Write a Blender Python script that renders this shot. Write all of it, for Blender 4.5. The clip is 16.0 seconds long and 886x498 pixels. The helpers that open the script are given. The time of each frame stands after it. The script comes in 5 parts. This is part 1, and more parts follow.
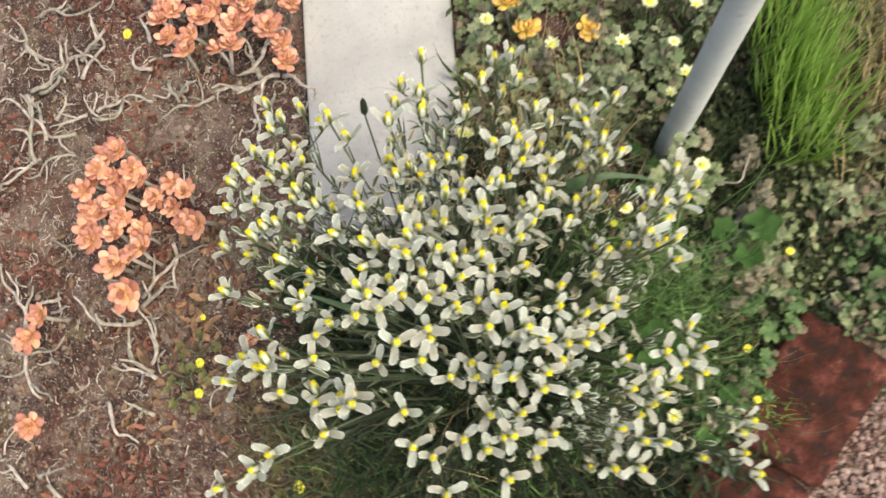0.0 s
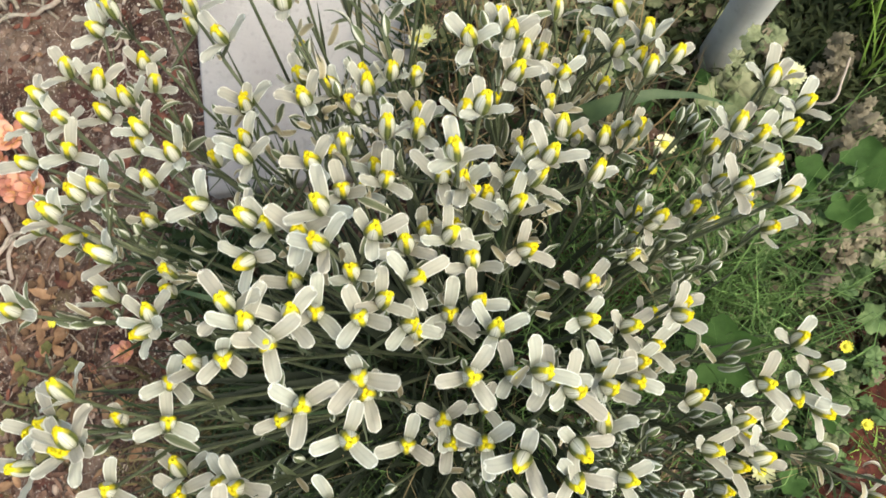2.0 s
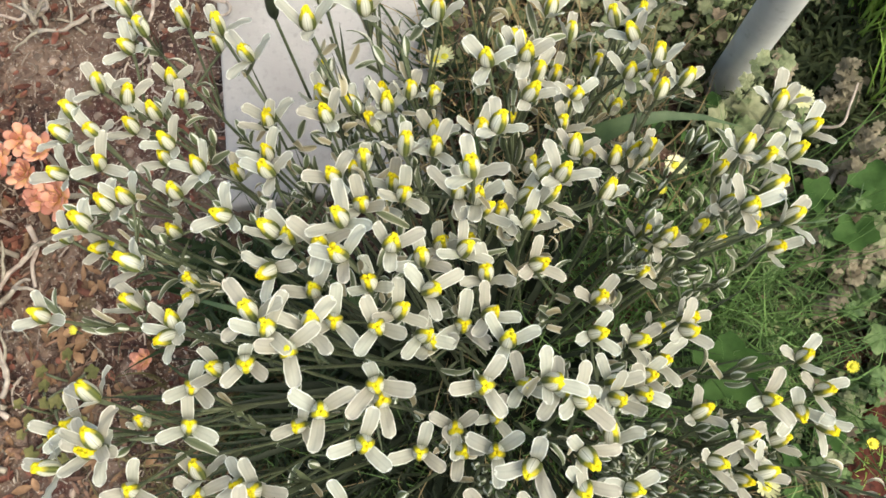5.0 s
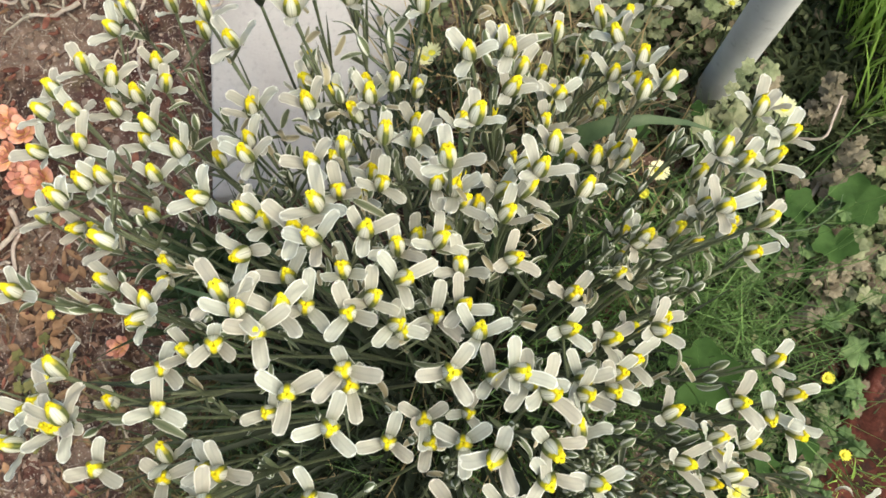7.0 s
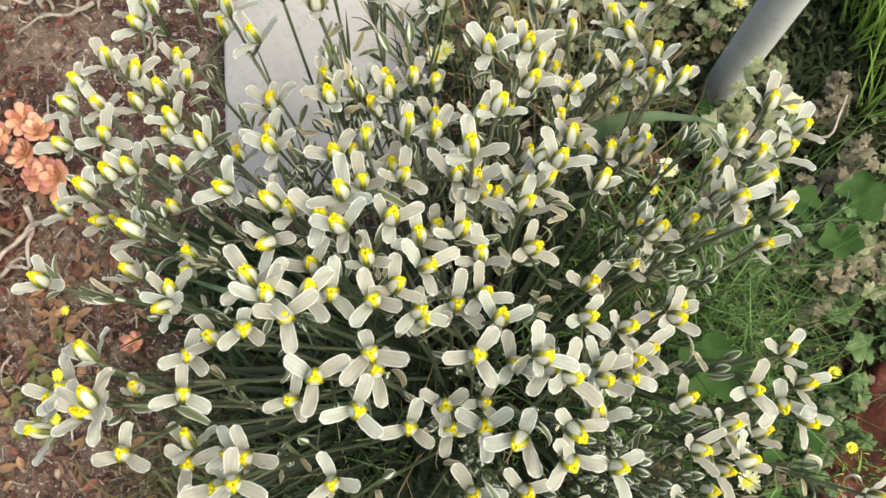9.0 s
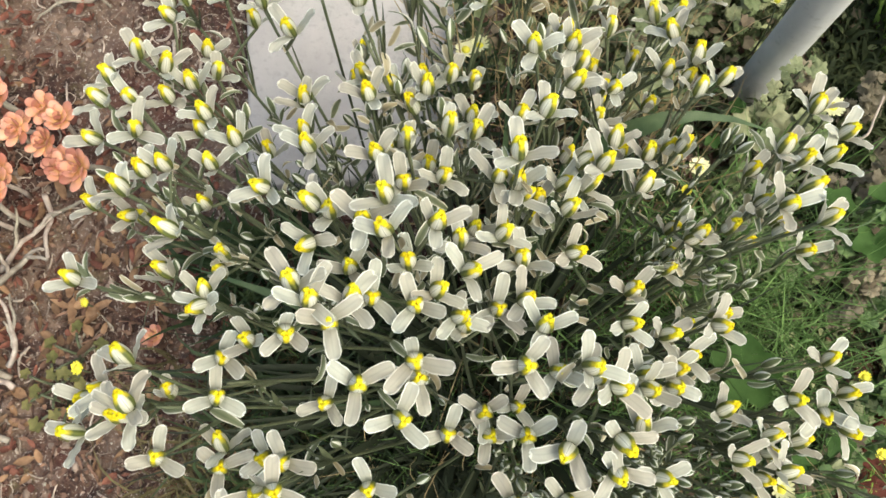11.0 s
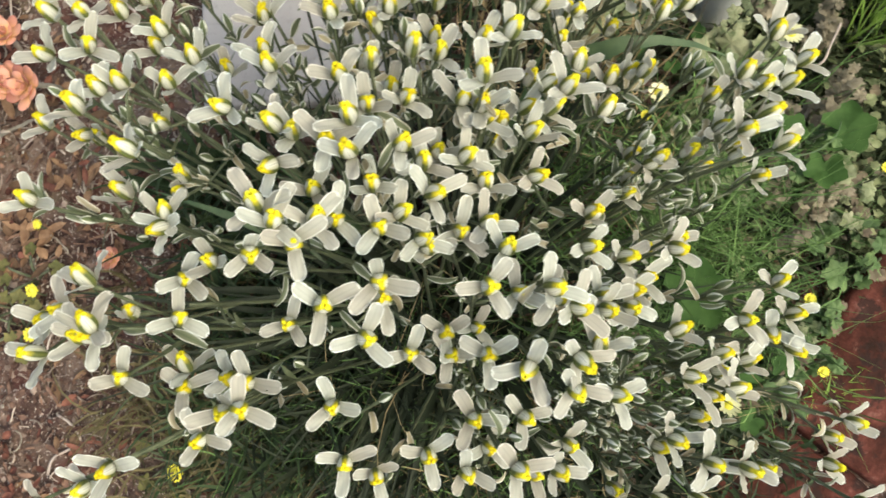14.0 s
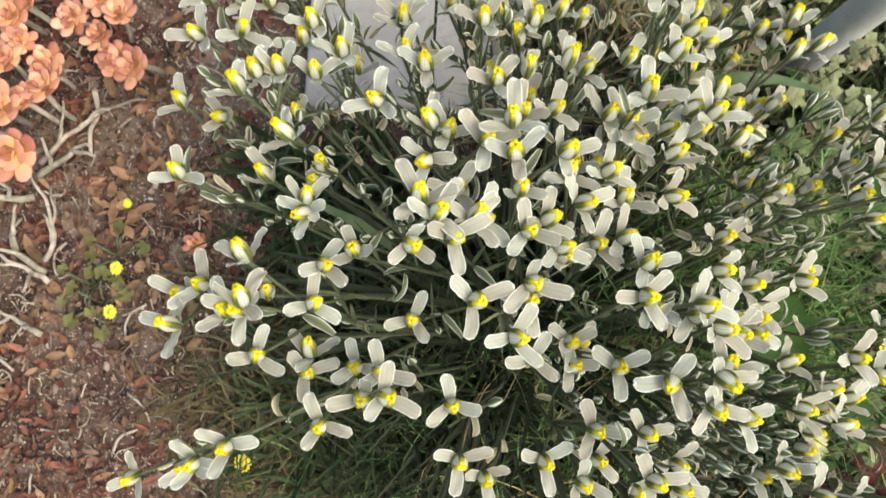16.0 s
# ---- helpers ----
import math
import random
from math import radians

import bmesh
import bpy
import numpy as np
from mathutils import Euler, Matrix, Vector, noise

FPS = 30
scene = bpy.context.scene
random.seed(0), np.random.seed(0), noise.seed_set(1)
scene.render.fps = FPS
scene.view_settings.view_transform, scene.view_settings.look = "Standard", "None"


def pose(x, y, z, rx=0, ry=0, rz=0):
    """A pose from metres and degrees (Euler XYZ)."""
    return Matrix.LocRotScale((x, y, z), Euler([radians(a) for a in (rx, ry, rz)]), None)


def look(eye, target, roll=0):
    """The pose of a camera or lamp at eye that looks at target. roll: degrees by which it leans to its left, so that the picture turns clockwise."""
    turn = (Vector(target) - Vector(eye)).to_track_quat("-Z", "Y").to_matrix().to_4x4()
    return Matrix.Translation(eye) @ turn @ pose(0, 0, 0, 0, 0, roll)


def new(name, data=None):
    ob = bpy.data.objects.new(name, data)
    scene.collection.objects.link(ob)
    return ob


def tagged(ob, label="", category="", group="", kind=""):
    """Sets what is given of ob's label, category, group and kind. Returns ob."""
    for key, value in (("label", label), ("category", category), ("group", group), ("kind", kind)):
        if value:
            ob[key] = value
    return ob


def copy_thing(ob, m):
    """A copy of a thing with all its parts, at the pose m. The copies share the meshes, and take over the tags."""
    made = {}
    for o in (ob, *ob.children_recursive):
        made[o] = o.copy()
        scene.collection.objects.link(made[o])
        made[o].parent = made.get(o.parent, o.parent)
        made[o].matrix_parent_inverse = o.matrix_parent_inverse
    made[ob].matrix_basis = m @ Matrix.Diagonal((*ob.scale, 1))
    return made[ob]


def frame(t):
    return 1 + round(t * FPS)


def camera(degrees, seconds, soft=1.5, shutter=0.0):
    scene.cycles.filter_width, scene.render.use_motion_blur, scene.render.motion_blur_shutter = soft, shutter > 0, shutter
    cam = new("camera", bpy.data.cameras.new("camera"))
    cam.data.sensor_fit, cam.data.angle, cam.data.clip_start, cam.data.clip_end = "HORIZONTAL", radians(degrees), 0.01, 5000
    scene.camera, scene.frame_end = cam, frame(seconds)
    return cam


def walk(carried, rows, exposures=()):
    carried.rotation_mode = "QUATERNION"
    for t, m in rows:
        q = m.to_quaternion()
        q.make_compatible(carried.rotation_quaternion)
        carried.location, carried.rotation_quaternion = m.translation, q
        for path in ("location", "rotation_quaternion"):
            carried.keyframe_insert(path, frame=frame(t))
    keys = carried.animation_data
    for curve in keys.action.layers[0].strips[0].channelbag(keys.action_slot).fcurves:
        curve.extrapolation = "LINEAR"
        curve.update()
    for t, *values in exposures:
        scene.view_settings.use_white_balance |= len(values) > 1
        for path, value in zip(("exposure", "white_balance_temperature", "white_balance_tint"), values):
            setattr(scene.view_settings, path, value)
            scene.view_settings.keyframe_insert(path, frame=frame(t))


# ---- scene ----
cam = camera(53.8, 16.0, 1.6, 0.5)
SKY, SUN, EXPOSURE, KELVIN, TINT = 0.150, 1.15, 0.85, 6900, -3
PATH = [
    (0, 0.1134, -0.1810, 1.1819, 12.53, 6.99, -1.42),
    (0.5, 0.0496, -0.1396, 1.0067, 11.08, 7.66, -4.19),
    (1, 0.0370, -0.1093, 0.7512, 11.14, 7.64, -3.34),
    (1.5, 0.0747, -0.0982, 0.7602, 9.00, 5.96, -2.82),
    (2, 0.0876, -0.0806, 0.8172, 8.65, 5.50, -3.52),
    (2.5, 0.0894, -0.0727, 0.8215, 9.17, 4.90, -3.75),
    (3, 0.0903, -0.0824, 0.8329, 9.20, 5.08, -3.83),
    (3.5, 0.0862, -0.0877, 0.8358, 9.21, 5.53, -3.70),
    (3.7, 0.0844, -0.0945, 0.8390, 9.26, 5.79, -3.53),
    (5.8, 0.0929, -0.0816, 0.8317, 10.25, 6.01, -1.75),
    (6, 0.0966, -0.0838, 0.8339, 10.31, 5.83, -1.53),
    (6.5, 0.1035, -0.0855, 0.8374, 10.57, 5.44, -0.87),
    (7, 0.0966, -0.0980, 0.8315, 10.80, 5.22, -0.51),
    (7.5, 0.0922, -0.1043, 0.8340, 10.97, 5.11, -0.56),
    (8, 0.0866, -0.1077, 0.8429, 11.20, 4.98, -0.62),
    (8.5, 0.0817, -0.1102, 0.8428, 11.34, 4.94, -0.49),
    (9, 0.0811, -0.1114, 0.8414, 11.35, 4.85, -0.52),
    (9.5, 0.0735, -0.1103, 0.8330, 11.20, 4.76, -0.48),
    (9.7, 0.0703, -0.1054, 0.8326, 11.11, 4.73, -0.41),
    (11.8, 0.0508, -0.0927, 0.8370, 10.15, 4.57, 0.50),
    (12, 0.0582, -0.0882, 0.8508, 10.10, 4.57, 0.43),
    (12.5, 0.0782, -0.0747, 0.8489, 10.25, 4.36, 0.05),
    (13, 0.0953, -0.0818, 0.8594, 9.34, 3.66, -0.98),
    (13.5, 0.0828, -0.1004, 0.8372, 7.78, 2.50, -1.25),
    (14, 0.0491, -0.1010, 0.8367, 5.59, 1.59, 0.12),
    (14.5, 0.0192, -0.0961, 0.8307, 5.58, 1.15, 1.83),
    (15, -0.0041, -0.1046, 0.8207, 5.42, 0.76, 3.03),
    (15.5, -0.0365, -0.1117, 0.8323, 5.48, 0.43, 5.07),
    (16, -0.0381, -0.1200, 0.8448, 7.45, 0.54, 5.40),
]
walk(cam, [(t, pose(x, y, z, rx, ry, rz)) for t, x, y, z, rx, ry, rz in PATH], [(0.0, EXPOSURE, KELVIN, TINT), (16.0, EXPOSURE, KELVIN, TINT)])

# ---- light: a bright, thinly clouded sky ----
world = bpy.data.worlds.new("sky")
scene.world = world
world.use_nodes = True
wn = world.node_tree.nodes
sky = wn.new("ShaderNodeTexSky")
sky.sky_type, sky.sun_disc = "NISHITA", False
sky.sun_elevation, sky.sun_rotation = radians(59), radians(114)
sky.air_density, sky.dust_density, sky.ozone_density = 1.0, 5.0, 0.2
wn["Background"].inputs[1].default_value = SKY
world.node_tree.links.new(sky.outputs[0], wn["Background"].inputs[0])
sun = new("sun", bpy.data.lights.new("sun", "SUN"))
sun.data.energy, sun.data.angle, sun.data.color = SUN, radians(34), (1.0, 0.95, 0.88)
sun.matrix_world = look((2.2, -1.0, 4.0), (0, 0, 0))


# ---- materials ----
class Mat:
    """A node material: base colour from ramps over noise, fine relief, and an own variation for each object."""

    def __init__(self, name, rough=0.6, spec=0.3):
        self.m = bpy.data.materials.new(name)
        self.m.use_nodes = True
        self.t = self.m.node_tree
        self.b = self.t.nodes["Principled BSDF"]
        self.b.inputs["Roughness"].default_value = rough
        self.b.inputs["Specular IOR Level"].default_value = spec

    def node(self, kind, **props):
        n = self.t.nodes.new(kind)
        for key, value in props.items():
            if key == "operation":
                n.operation = value
            elif key == "blend_type":
                n.data_type, n.blend_type = "RGBA", value
            else:
                n.inputs[key].default_value = value
        return n

    def link(self, a, b):
        self.t.links.new(a, b)

    def noise(self, scale, detail=4.0, rough=0.6, where="Object"):
        tc, n = self.node("ShaderNodeTexCoord"), self.node("ShaderNodeTexNoise", Scale=scale, Detail=detail, Roughness=rough)
        self.link(tc.outputs[where], n.inputs["Vector"])
        return n.outputs["Fac"]

    def ramp(self, fac, *stops):
        r = self.node("ShaderNodeValToRGB")
        while len(r.color_ramp.elements) < len(stops):
            r.color_ramp.elements.new(0.5)
        for e, (p, c) in zip(r.color_ramp.elements, stops):
            e.position, e.color = p, (*c, 1)
        self.link(fac, r.inputs[0])
        return r.outputs[0]

    def mix(self, fac, a, b, kind="MIX"):
        n = self.node("ShaderNodeMix", blend_type=kind)
        for k, v in (("Factor", fac), ("A", a), ("B", b)):
            sock = [s for s in n.inputs if s.name == k and s.type == ("VALUE" if k == "Factor" else "RGBA")][0]
            if hasattr(v, "is_linked"):
                self.link(v, sock)
            else:
                sock.default_value = v if k == "Factor" else (*v, 1)
        return [s for s in n.outputs if s.type == "RGBA"][0]

    def vary(self, colour, low, high):
        """Scales the colour by the object's own random number."""
        info = self.node("ShaderNodeObjectInfo")
        return self.mix(1.0, colour, self.ramp(info.outputs["Random"], (0, low), (1, high)), "MULTIPLY")

    def islands(self, colour, low, high):
        geo = self.node("ShaderNodeNewGeometry")
        return self.mix(1.0, colour, self.ramp(geo.outputs["Random Per Island"], (0, low), (1, high)), "MULTIPLY")

    def done(self, colour, bump=None, strength=0.3, dist=0.002, thin=0.0):
        self.link(colour, self.b.inputs["Base Color"])
        if bump is not None:
            n = self.node("ShaderNodeBump", Strength=strength, Distance=dist)
            self.link(bump, n.inputs["Height"])
            self.link(n.outputs[0], self.b.inputs["Normal"])
        if thin:
            tr, mx = self.node("ShaderNodeBsdfTranslucent"), self.node("ShaderNodeMixShader", Fac=thin)
            self.link(colour, tr.inputs[0])
            self.link(self.b.outputs[0], mx.inputs[1])
            self.link(tr.outputs[0], mx.inputs[2])
            self.link(mx.outputs[0], self.t.nodes["Material Output"].inputs[0])
        return self.m

    def uv(self, axis):
        tc, s = self.node("ShaderNodeTexCoord"), self.node("ShaderNodeSeparateXYZ")
        self.link(tc.outputs["UV"], s.inputs[0])
        return s.outputs[axis]

    def math(self, op, a, b=0.0):
        n = self.node("ShaderNodeMath", operation=op)
        for sock, v in zip(n.inputs, (a, b)):
            if hasattr(v, "is_linked"):
                self.link(v, sock)
            else:
                sock.default_value = v
        return n.outputs[0]


def petal_material():
    m = Mat("petal", 0.5, 0.3)
    side = m.math("ABSOLUTE", m.math("SUBTRACT", m.uv(0), 0.5))
    c = m.ramp(side, (0.0, (0.485, 0.485, 0.43)), (0.10, (0.55, 0.545, 0.485)), (0.32, (0.535, 0.525, 0.465)), (0.385, (0.48, 0.475, 0.41)), (0.44, (0.83, 0.835, 0.79)))
    c = m.mix(m.ramp(m.uv(1), (0.915, (0, 0, 0)), (0.95, (1, 1, 1))), c, (0.83, 0.835, 0.79))
    c = m.mix(m.ramp(m.uv(1), (0.0, (0.5, 0.5, 0.5)), (0.22, (0, 0, 0))), c, (0.46, 0.48, 0.32))
    veins = m.node("ShaderNodeTexWave", Scale=11.0, Distortion=1.5)
    tc = m.node("ShaderNodeTexCoord")
    m.link(tc.outputs["UV"], veins.inputs["Vector"])
    c = m.mix(0.015, c, m.ramp(veins.outputs["Fac"], (0.2, (0.42, 0.40, 0.34)), (0.8, (0.95, 0.94, 0.9))), "MIX")
    c = m.vary(c, (0.86, 0.81, 0.78), (1.03, 1.06, 1.06))
    c = m.mix(m.ramp(m.noise(170, 3), (0.46, (0, 0, 0)), (0.72, (0.30, 0.30, 0.30))), c, (0.44, 0.40, 0.35))
    return m.done(c, m.noise(420), 0.5, 0.0009, thin=0.34)


def cup_material():
    m = Mat("inner_petals", 0.45, 0.35)
    lobe = m.math("ABSOLUTE", m.math("SUBTRACT", m.math("FRACT", m.math("MULTIPLY", m.uv(0), 3.0)), 0.5))
    ragged = m.math("ADD", m.uv(1), m.math("MULTIPLY", m.math("SUBTRACT", m.noise(420, 3), 0.5), 0.22))
    c = m.ramp(lobe, (0.0, (0.17, 0.19, 0.055)), (0.13, (0.085, 0.105, 0.03)), (0.18, (0.17, 0.19, 0.08)), (0.225, (0.58, 0.58, 0.46)), (0.36, (0.70, 0.69, 0.60)), (0.455, (0.84, 0.84, 0.78)), (0.5, (0.45, 0.44, 0.36)))
    keel = m.mix(m.ramp(ragged, (0.58, (0, 0, 0)), (0.84, (1, 1, 1))), c, (0.80, 0.66, 0.03))
    c = m.mix(m.ramp(lobe, (0.17, (1, 1, 1)), (0.25, (0, 0, 0))), c, keel)
    c = m.mix(m.ramp(ragged, (0.84, (0, 0, 0)), (0.95, (1, 1, 1))), c, (0.80, 0.68, 0.05))
    return m.done(m.vary(c, (0.86, 0.84, 0.80), (1.05, 1.05, 1.0)), m.noise(700), 0.35, 0.0005, thin=0.25)


def yellow_material():
    m = Mat("yellow_petal_tip", 0.6, 0.3)
    c = m.ramp(m.noise(380, 3), (0.36, (0.70, 0.54, 0.008)), (0.5, (0.82, 0.71, 0.016)), (0.66, (0.90, 0.84, 0.05)))
    c = m.mix(m.ramp(m.noise(900, 2), (0.64, (0, 0, 0)), (0.74, (0.7, 0.7, 0.7))), c, (0.30, 0.19, 0.012))
    return m.done(m.vary(c, (0.92, 0.86, 0.7), (1.02, 1.06, 1.6)), m.noise(800), 0.8, 0.0012)


def plain_plant(name, dark, light, rough=0.55, scale=60, thin=0.0, low=(0.75, 0.78, 0.7), high=(1.15, 1.1, 1.1), per="object", spec=0.3):
    m = Mat(name, rough, spec)
    c = m.ramp(m.noise(scale), (0.3, dark), (0.7, light))
    c = m.islands(c, low, high) if per == "island" else m.vary(c, low, high)
    return m.done(c, m.noise(scale * 6), 0.35, 0.001, thin)


PETAL, CUP = petal_material(), cup_material()
YELLOW = yellow_material()
STEM = plain_plant("grey_green_stem", (0.066, 0.080, 0.047), (0.135, 0.152, 0.092), 0.5, 120)
BUDM = Mat("striped_bud", 0.5, 0.3)
_l = BUDM.math("ABSOLUTE", BUDM.math("SUBTRACT", BUDM.math("FRACT", BUDM.math("MULTIPLY", BUDM.uv(0), 3.0)), 0.5))
BUD = BUDM.done(BUDM.vary(BUDM.ramp(_l, (0.0, (0.10, 0.125, 0.06)), (0.30, (0.17, 0.20, 0.115)), (0.37, (0.74, 0.74, 0.68))), (0.8, 0.8, 0.75), (1.1, 1.1, 1.1)), BUDM.noise(500), 0.3, 0.0006)
_b = Mat("pale_edged_bract", 0.6, 0.25)
BRACT = _b.done(_b.vary(_b.ramp(_b.math("ABSOLUTE", _b.math("SUBTRACT", _b.uv(0), 0.5)), (0.0, (0.13, 0.155, 0.09)), (0.30, (0.22, 0.245, 0.16)), (0.40, (0.70, 0.70, 0.64))), (0.75, 0.72, 0.66), (1.1, 1.1, 1.1)), _b.noise(500), 0.4, 0.0007, thin=0.2)
_d = Mat("dry_bract", 0.7, 0.2)
DRYBRACT = _d.done(_d.vary(_d.ramp(_d.math("ABSOLUTE", _d.math("SUBTRACT", _d.uv(0), 0.5)), (0.0, (0.42, 0.37, 0.25)), (0.32, (0.54, 0.49, 0.38)), (0.40, (0.80, 0.78, 0.70))), (0.7, 0.66, 0.58), (1.1, 1.1, 1.1)), _d.noise(500), 0.4, 0.0007, thin=0.25)
GREEN = plain_plant("soft_green_leaf", (0.025, 0.044, 0.020), (0.066, 0.098, 0.045), 0.5, 40, 0.15, per="island")
# Near black: the shade deep inside the clump is put into this leaf colour.
LEAF = plain_plant("shade_toned_leaf", (0.012, 0.018, 0.010), (0.036, 0.045, 0.025), 0.6, 40, 0.12)
# Dark leaf colour that stands in for the shade between weeds.
SHADE = plain_plant("gap_shade_leaf", (0.020, 0.030, 0.012), (0.060, 0.075, 0.030), 0.7, 40, 0.1, per="island")
WIRY = plain_plant("wiry_grass", (0.08, 0.15, 0.045), (0.21, 0.32, 0.12), 0.5, 30, 0.15, per="island", low=(0.30, 0.35, 0.28), high=(1.25, 1.25, 1.15))
GRASS = plain_plant("bright_grass", (0.20, 0.34, 0.06), (0.40, 0.56, 0.15), 0.5, 20, 0.2, per="island")
STRAW = plain_plant("dry_straw", (0.28, 0.20, 0.10), (0.46, 0.36, 0.22), 0.7, 80, per="island")
WEED = plain_plant("dusty_weed_leaf", (0.125, 0.150, 0.070), (0.31, 0.33, 0.19), 0.75, 90, 0.12, (0.55, 0.65, 0.55), (1.3, 1.2, 1.35))
FRESHWEED = plain_plant("green_weed_leaf", (0.055, 0.105, 0.035), (0.15, 0.22, 0.085), 0.6, 90, 0.15, (0.55, 0.62, 0.55), (1.25, 1.2, 1.2))
WITHERED = plain_plant("withered_leaf", (0.085, 0.065, 0.045), (0.19, 0.15, 0.11), 0.8, 90)
DEAD = plain_plant("dead_grey_leaf", (0.13, 0.115, 0.080), (0.29, 0.255, 0.195), 0.8, 110, 0.1, (0.6, 0.58, 0.55), (1.2, 1.15, 1.1))
WEEDS = plain_plant("dusty_weed_mat", (0.085, 0.120, 0.045), (0.29, 0.32, 0.165), 0.7, 90, 0.12, (0.3, 0.36, 0.28), (1.45, 1.3, 1.4), per="island")
WITHEREDS = plain_plant("withered_mat", (0.085, 0.070, 0.045), (0.22, 0.18, 0.125), 0.75, 90, low=(0.4, 0.4, 0.4), high=(1.3, 1.25, 1.2), per="island")
STRAP = plain_plant("strap_leaf", (0.06, 0.105, 0.05), (0.115, 0.17, 0.085), 0.45, 60, 0.15)
BROAD = plain_plant("fresh_leaf", (0.024, 0.060, 0.014), (0.070, 0.135, 0.038), 0.7, 45, 0.2, spec=0.15)
OLIVE = plain_plant("olive_leaf", (0.085, 0.085, 0.030), (0.18, 0.165, 0.060), 0.65, 120, 0.1)
FRINGE = plain_plant("olive_brown_grass", (0.075, 0.066, 0.032), (0.19, 0.155, 0.08), 0.65, 60, 0.1, per="island")
TAN = plain_plant("tan_fallen_leaf", (0.20, 0.115, 0.06), (0.46, 0.30, 0.17), 0.75, 120, low=(0.6, 0.55, 0.5), high=(1.3, 1.2, 1.2))
CORAL = Mat("coral_succulent", 0.5, 0.35)
CORAL = CORAL.done(CORAL.vary(CORAL.ramp(CORAL.uv(1), (0.0, (0.73, 0.43, 0.16)), (0.45, (0.70, 0.30, 0.205)), (1.0, (0.68, 0.255, 0.21))), (0.55, 0.5, 0.5), (1.15, 1.4, 1.35)), CORAL.noise(200), 0.3, 0.001)
AMBER = Mat("amber_succulent", 0.5, 0.35)
AMBER = AMBER.done(AMBER.vary(AMBER.ramp(AMBER.uv(1), (0.0, (0.78, 0.58, 0.12)), (0.55, (0.76, 0.50, 0.13)), (1.0, (0.72, 0.36, 0.20))), (0.75, 0.7, 0.7), (1.1, 1.15, 1.1)), AMBER.noise(200), 0.3, 0.001)
TWIG = plain_plant("bleached_twig", (0.25, 0.20, 0.175), (0.54, 0.475, 0.43), 0.8, 90)
TWIGS = plain_plant("twig_scraps", (0.22, 0.17, 0.14), (0.52, 0.44, 0.38), 0.8, 90, per="island", low=(0.4, 0.36, 0.36), high=(1.4, 1.4, 1.4))
TAN = plain_plant("tan_dry_leaf", (0.20, 0.115, 0.070), (0.40, 0.27, 0.18), 0.75, 90, 0.1, (0.35, 0.32, 0.30), (1.2, 1.1, 1.0), per="island")
RUSSET = plain_plant("russet_dry_leaf", (0.095, 0.030, 0.022), (0.24, 0.095, 0.068), 0.75, 90, 0.1, (0.45, 0.42, 0.42), (1.5, 1.6, 1.6), per="island")
CHALK = plain_plant("pale_grit", (0.40, 0.35, 0.31), (0.62, 0.57, 0.53), 0.8, 60, per="island")
PALE = plain_plant("pale_yellow_flower", (0.76, 0.72, 0.42), (0.86, 0.84, 0.60), 0.6, 200, 0.15)
GOLD = plain_plant("golden_flower", (0.74, 0.64, 0.04), (0.86, 0.80, 0.12), 0.6, 200, 0.1)
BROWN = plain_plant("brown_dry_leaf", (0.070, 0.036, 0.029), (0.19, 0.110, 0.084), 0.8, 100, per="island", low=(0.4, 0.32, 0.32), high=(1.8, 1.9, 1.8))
STONE = plain_plant("pebble", (0.15, 0.11, 0.095), (0.31, 0.245, 0.215), 0.8, 60, per="island", low=(0.5, 0.48, 0.46), high=(1.5, 1.45, 1.4))
GRAVEL = plain_plant("pink_gravel", (0.24, 0.155, 0.13), (0.38, 0.27, 0.235), 0.8, 60, per="island", low=(0.6, 0.55, 0.55), high=(1.3, 1.3, 1.3))


def soil_material():
    m = Mat("soil", 0.9, 0.15)
    c = m.ramp(m.noise(9, 6, 0.65), (0.33, (0.046, 0.027, 0.024)), (0.49, (0.094, 0.056, 0.047)), (0.66, (0.205, 0.14, 0.115)))
    c = m.mix(m.ramp(m.noise(140, 3), (0.45, (0, 0, 0)), (0.62, (0.6, 0.6, 0.6))), c, (0.13, 0.078, 0.060))
    c = m.mix(m.ramp(m.noise(17, 5, 0.7), (0.54, (0, 0, 0)), (0.64, (0.7, 0.7, 0.7))), c, (0.19, 0.155, 0.085))
    c = m.mix(m.ramp(m.noise(38, 4), (0.49, (0, 0, 0)), (0.59, (0.85, 0.85, 0.85))), c, (0.070, 0.038, 0.037))
    c = m.mix(m.ramp(m.noise(27, 3), (0.57, (0, 0, 0)), (0.66, (0.7, 0.7, 0.7))), c, (0.32, 0.225, 0.185))
    c = m.mix(m.ramp(m.noise(75, 4), (0.56, (0, 0, 0)), (0.64, (0.8, 0.8, 0.8))), c, (0.038, 0.026, 0.023))
    c = m.mix(m.ramp(m.noise(5.5, 5, 0.65), (0.50, (0, 0, 0)), (0.57, (0.62, 0.62, 0.62))), c, (0.255, 0.180, 0.145))
    c = m.mix(m.ramp(m.noise(8, 5, 0.65), (0.53, (0, 0, 0)), (0.60, (0.65, 0.65, 0.65))), c, (0.12, 0.045, 0.036))
    c = m.mix(m.ramp(m.noise(330, 2), (0.58, (0, 0, 0)), (0.68, (0.85, 0.85, 0.85))), c, (0.46, 0.39, 0.35))
    return m.done(c, m.noise(100, 6), 1.0, 0.011)


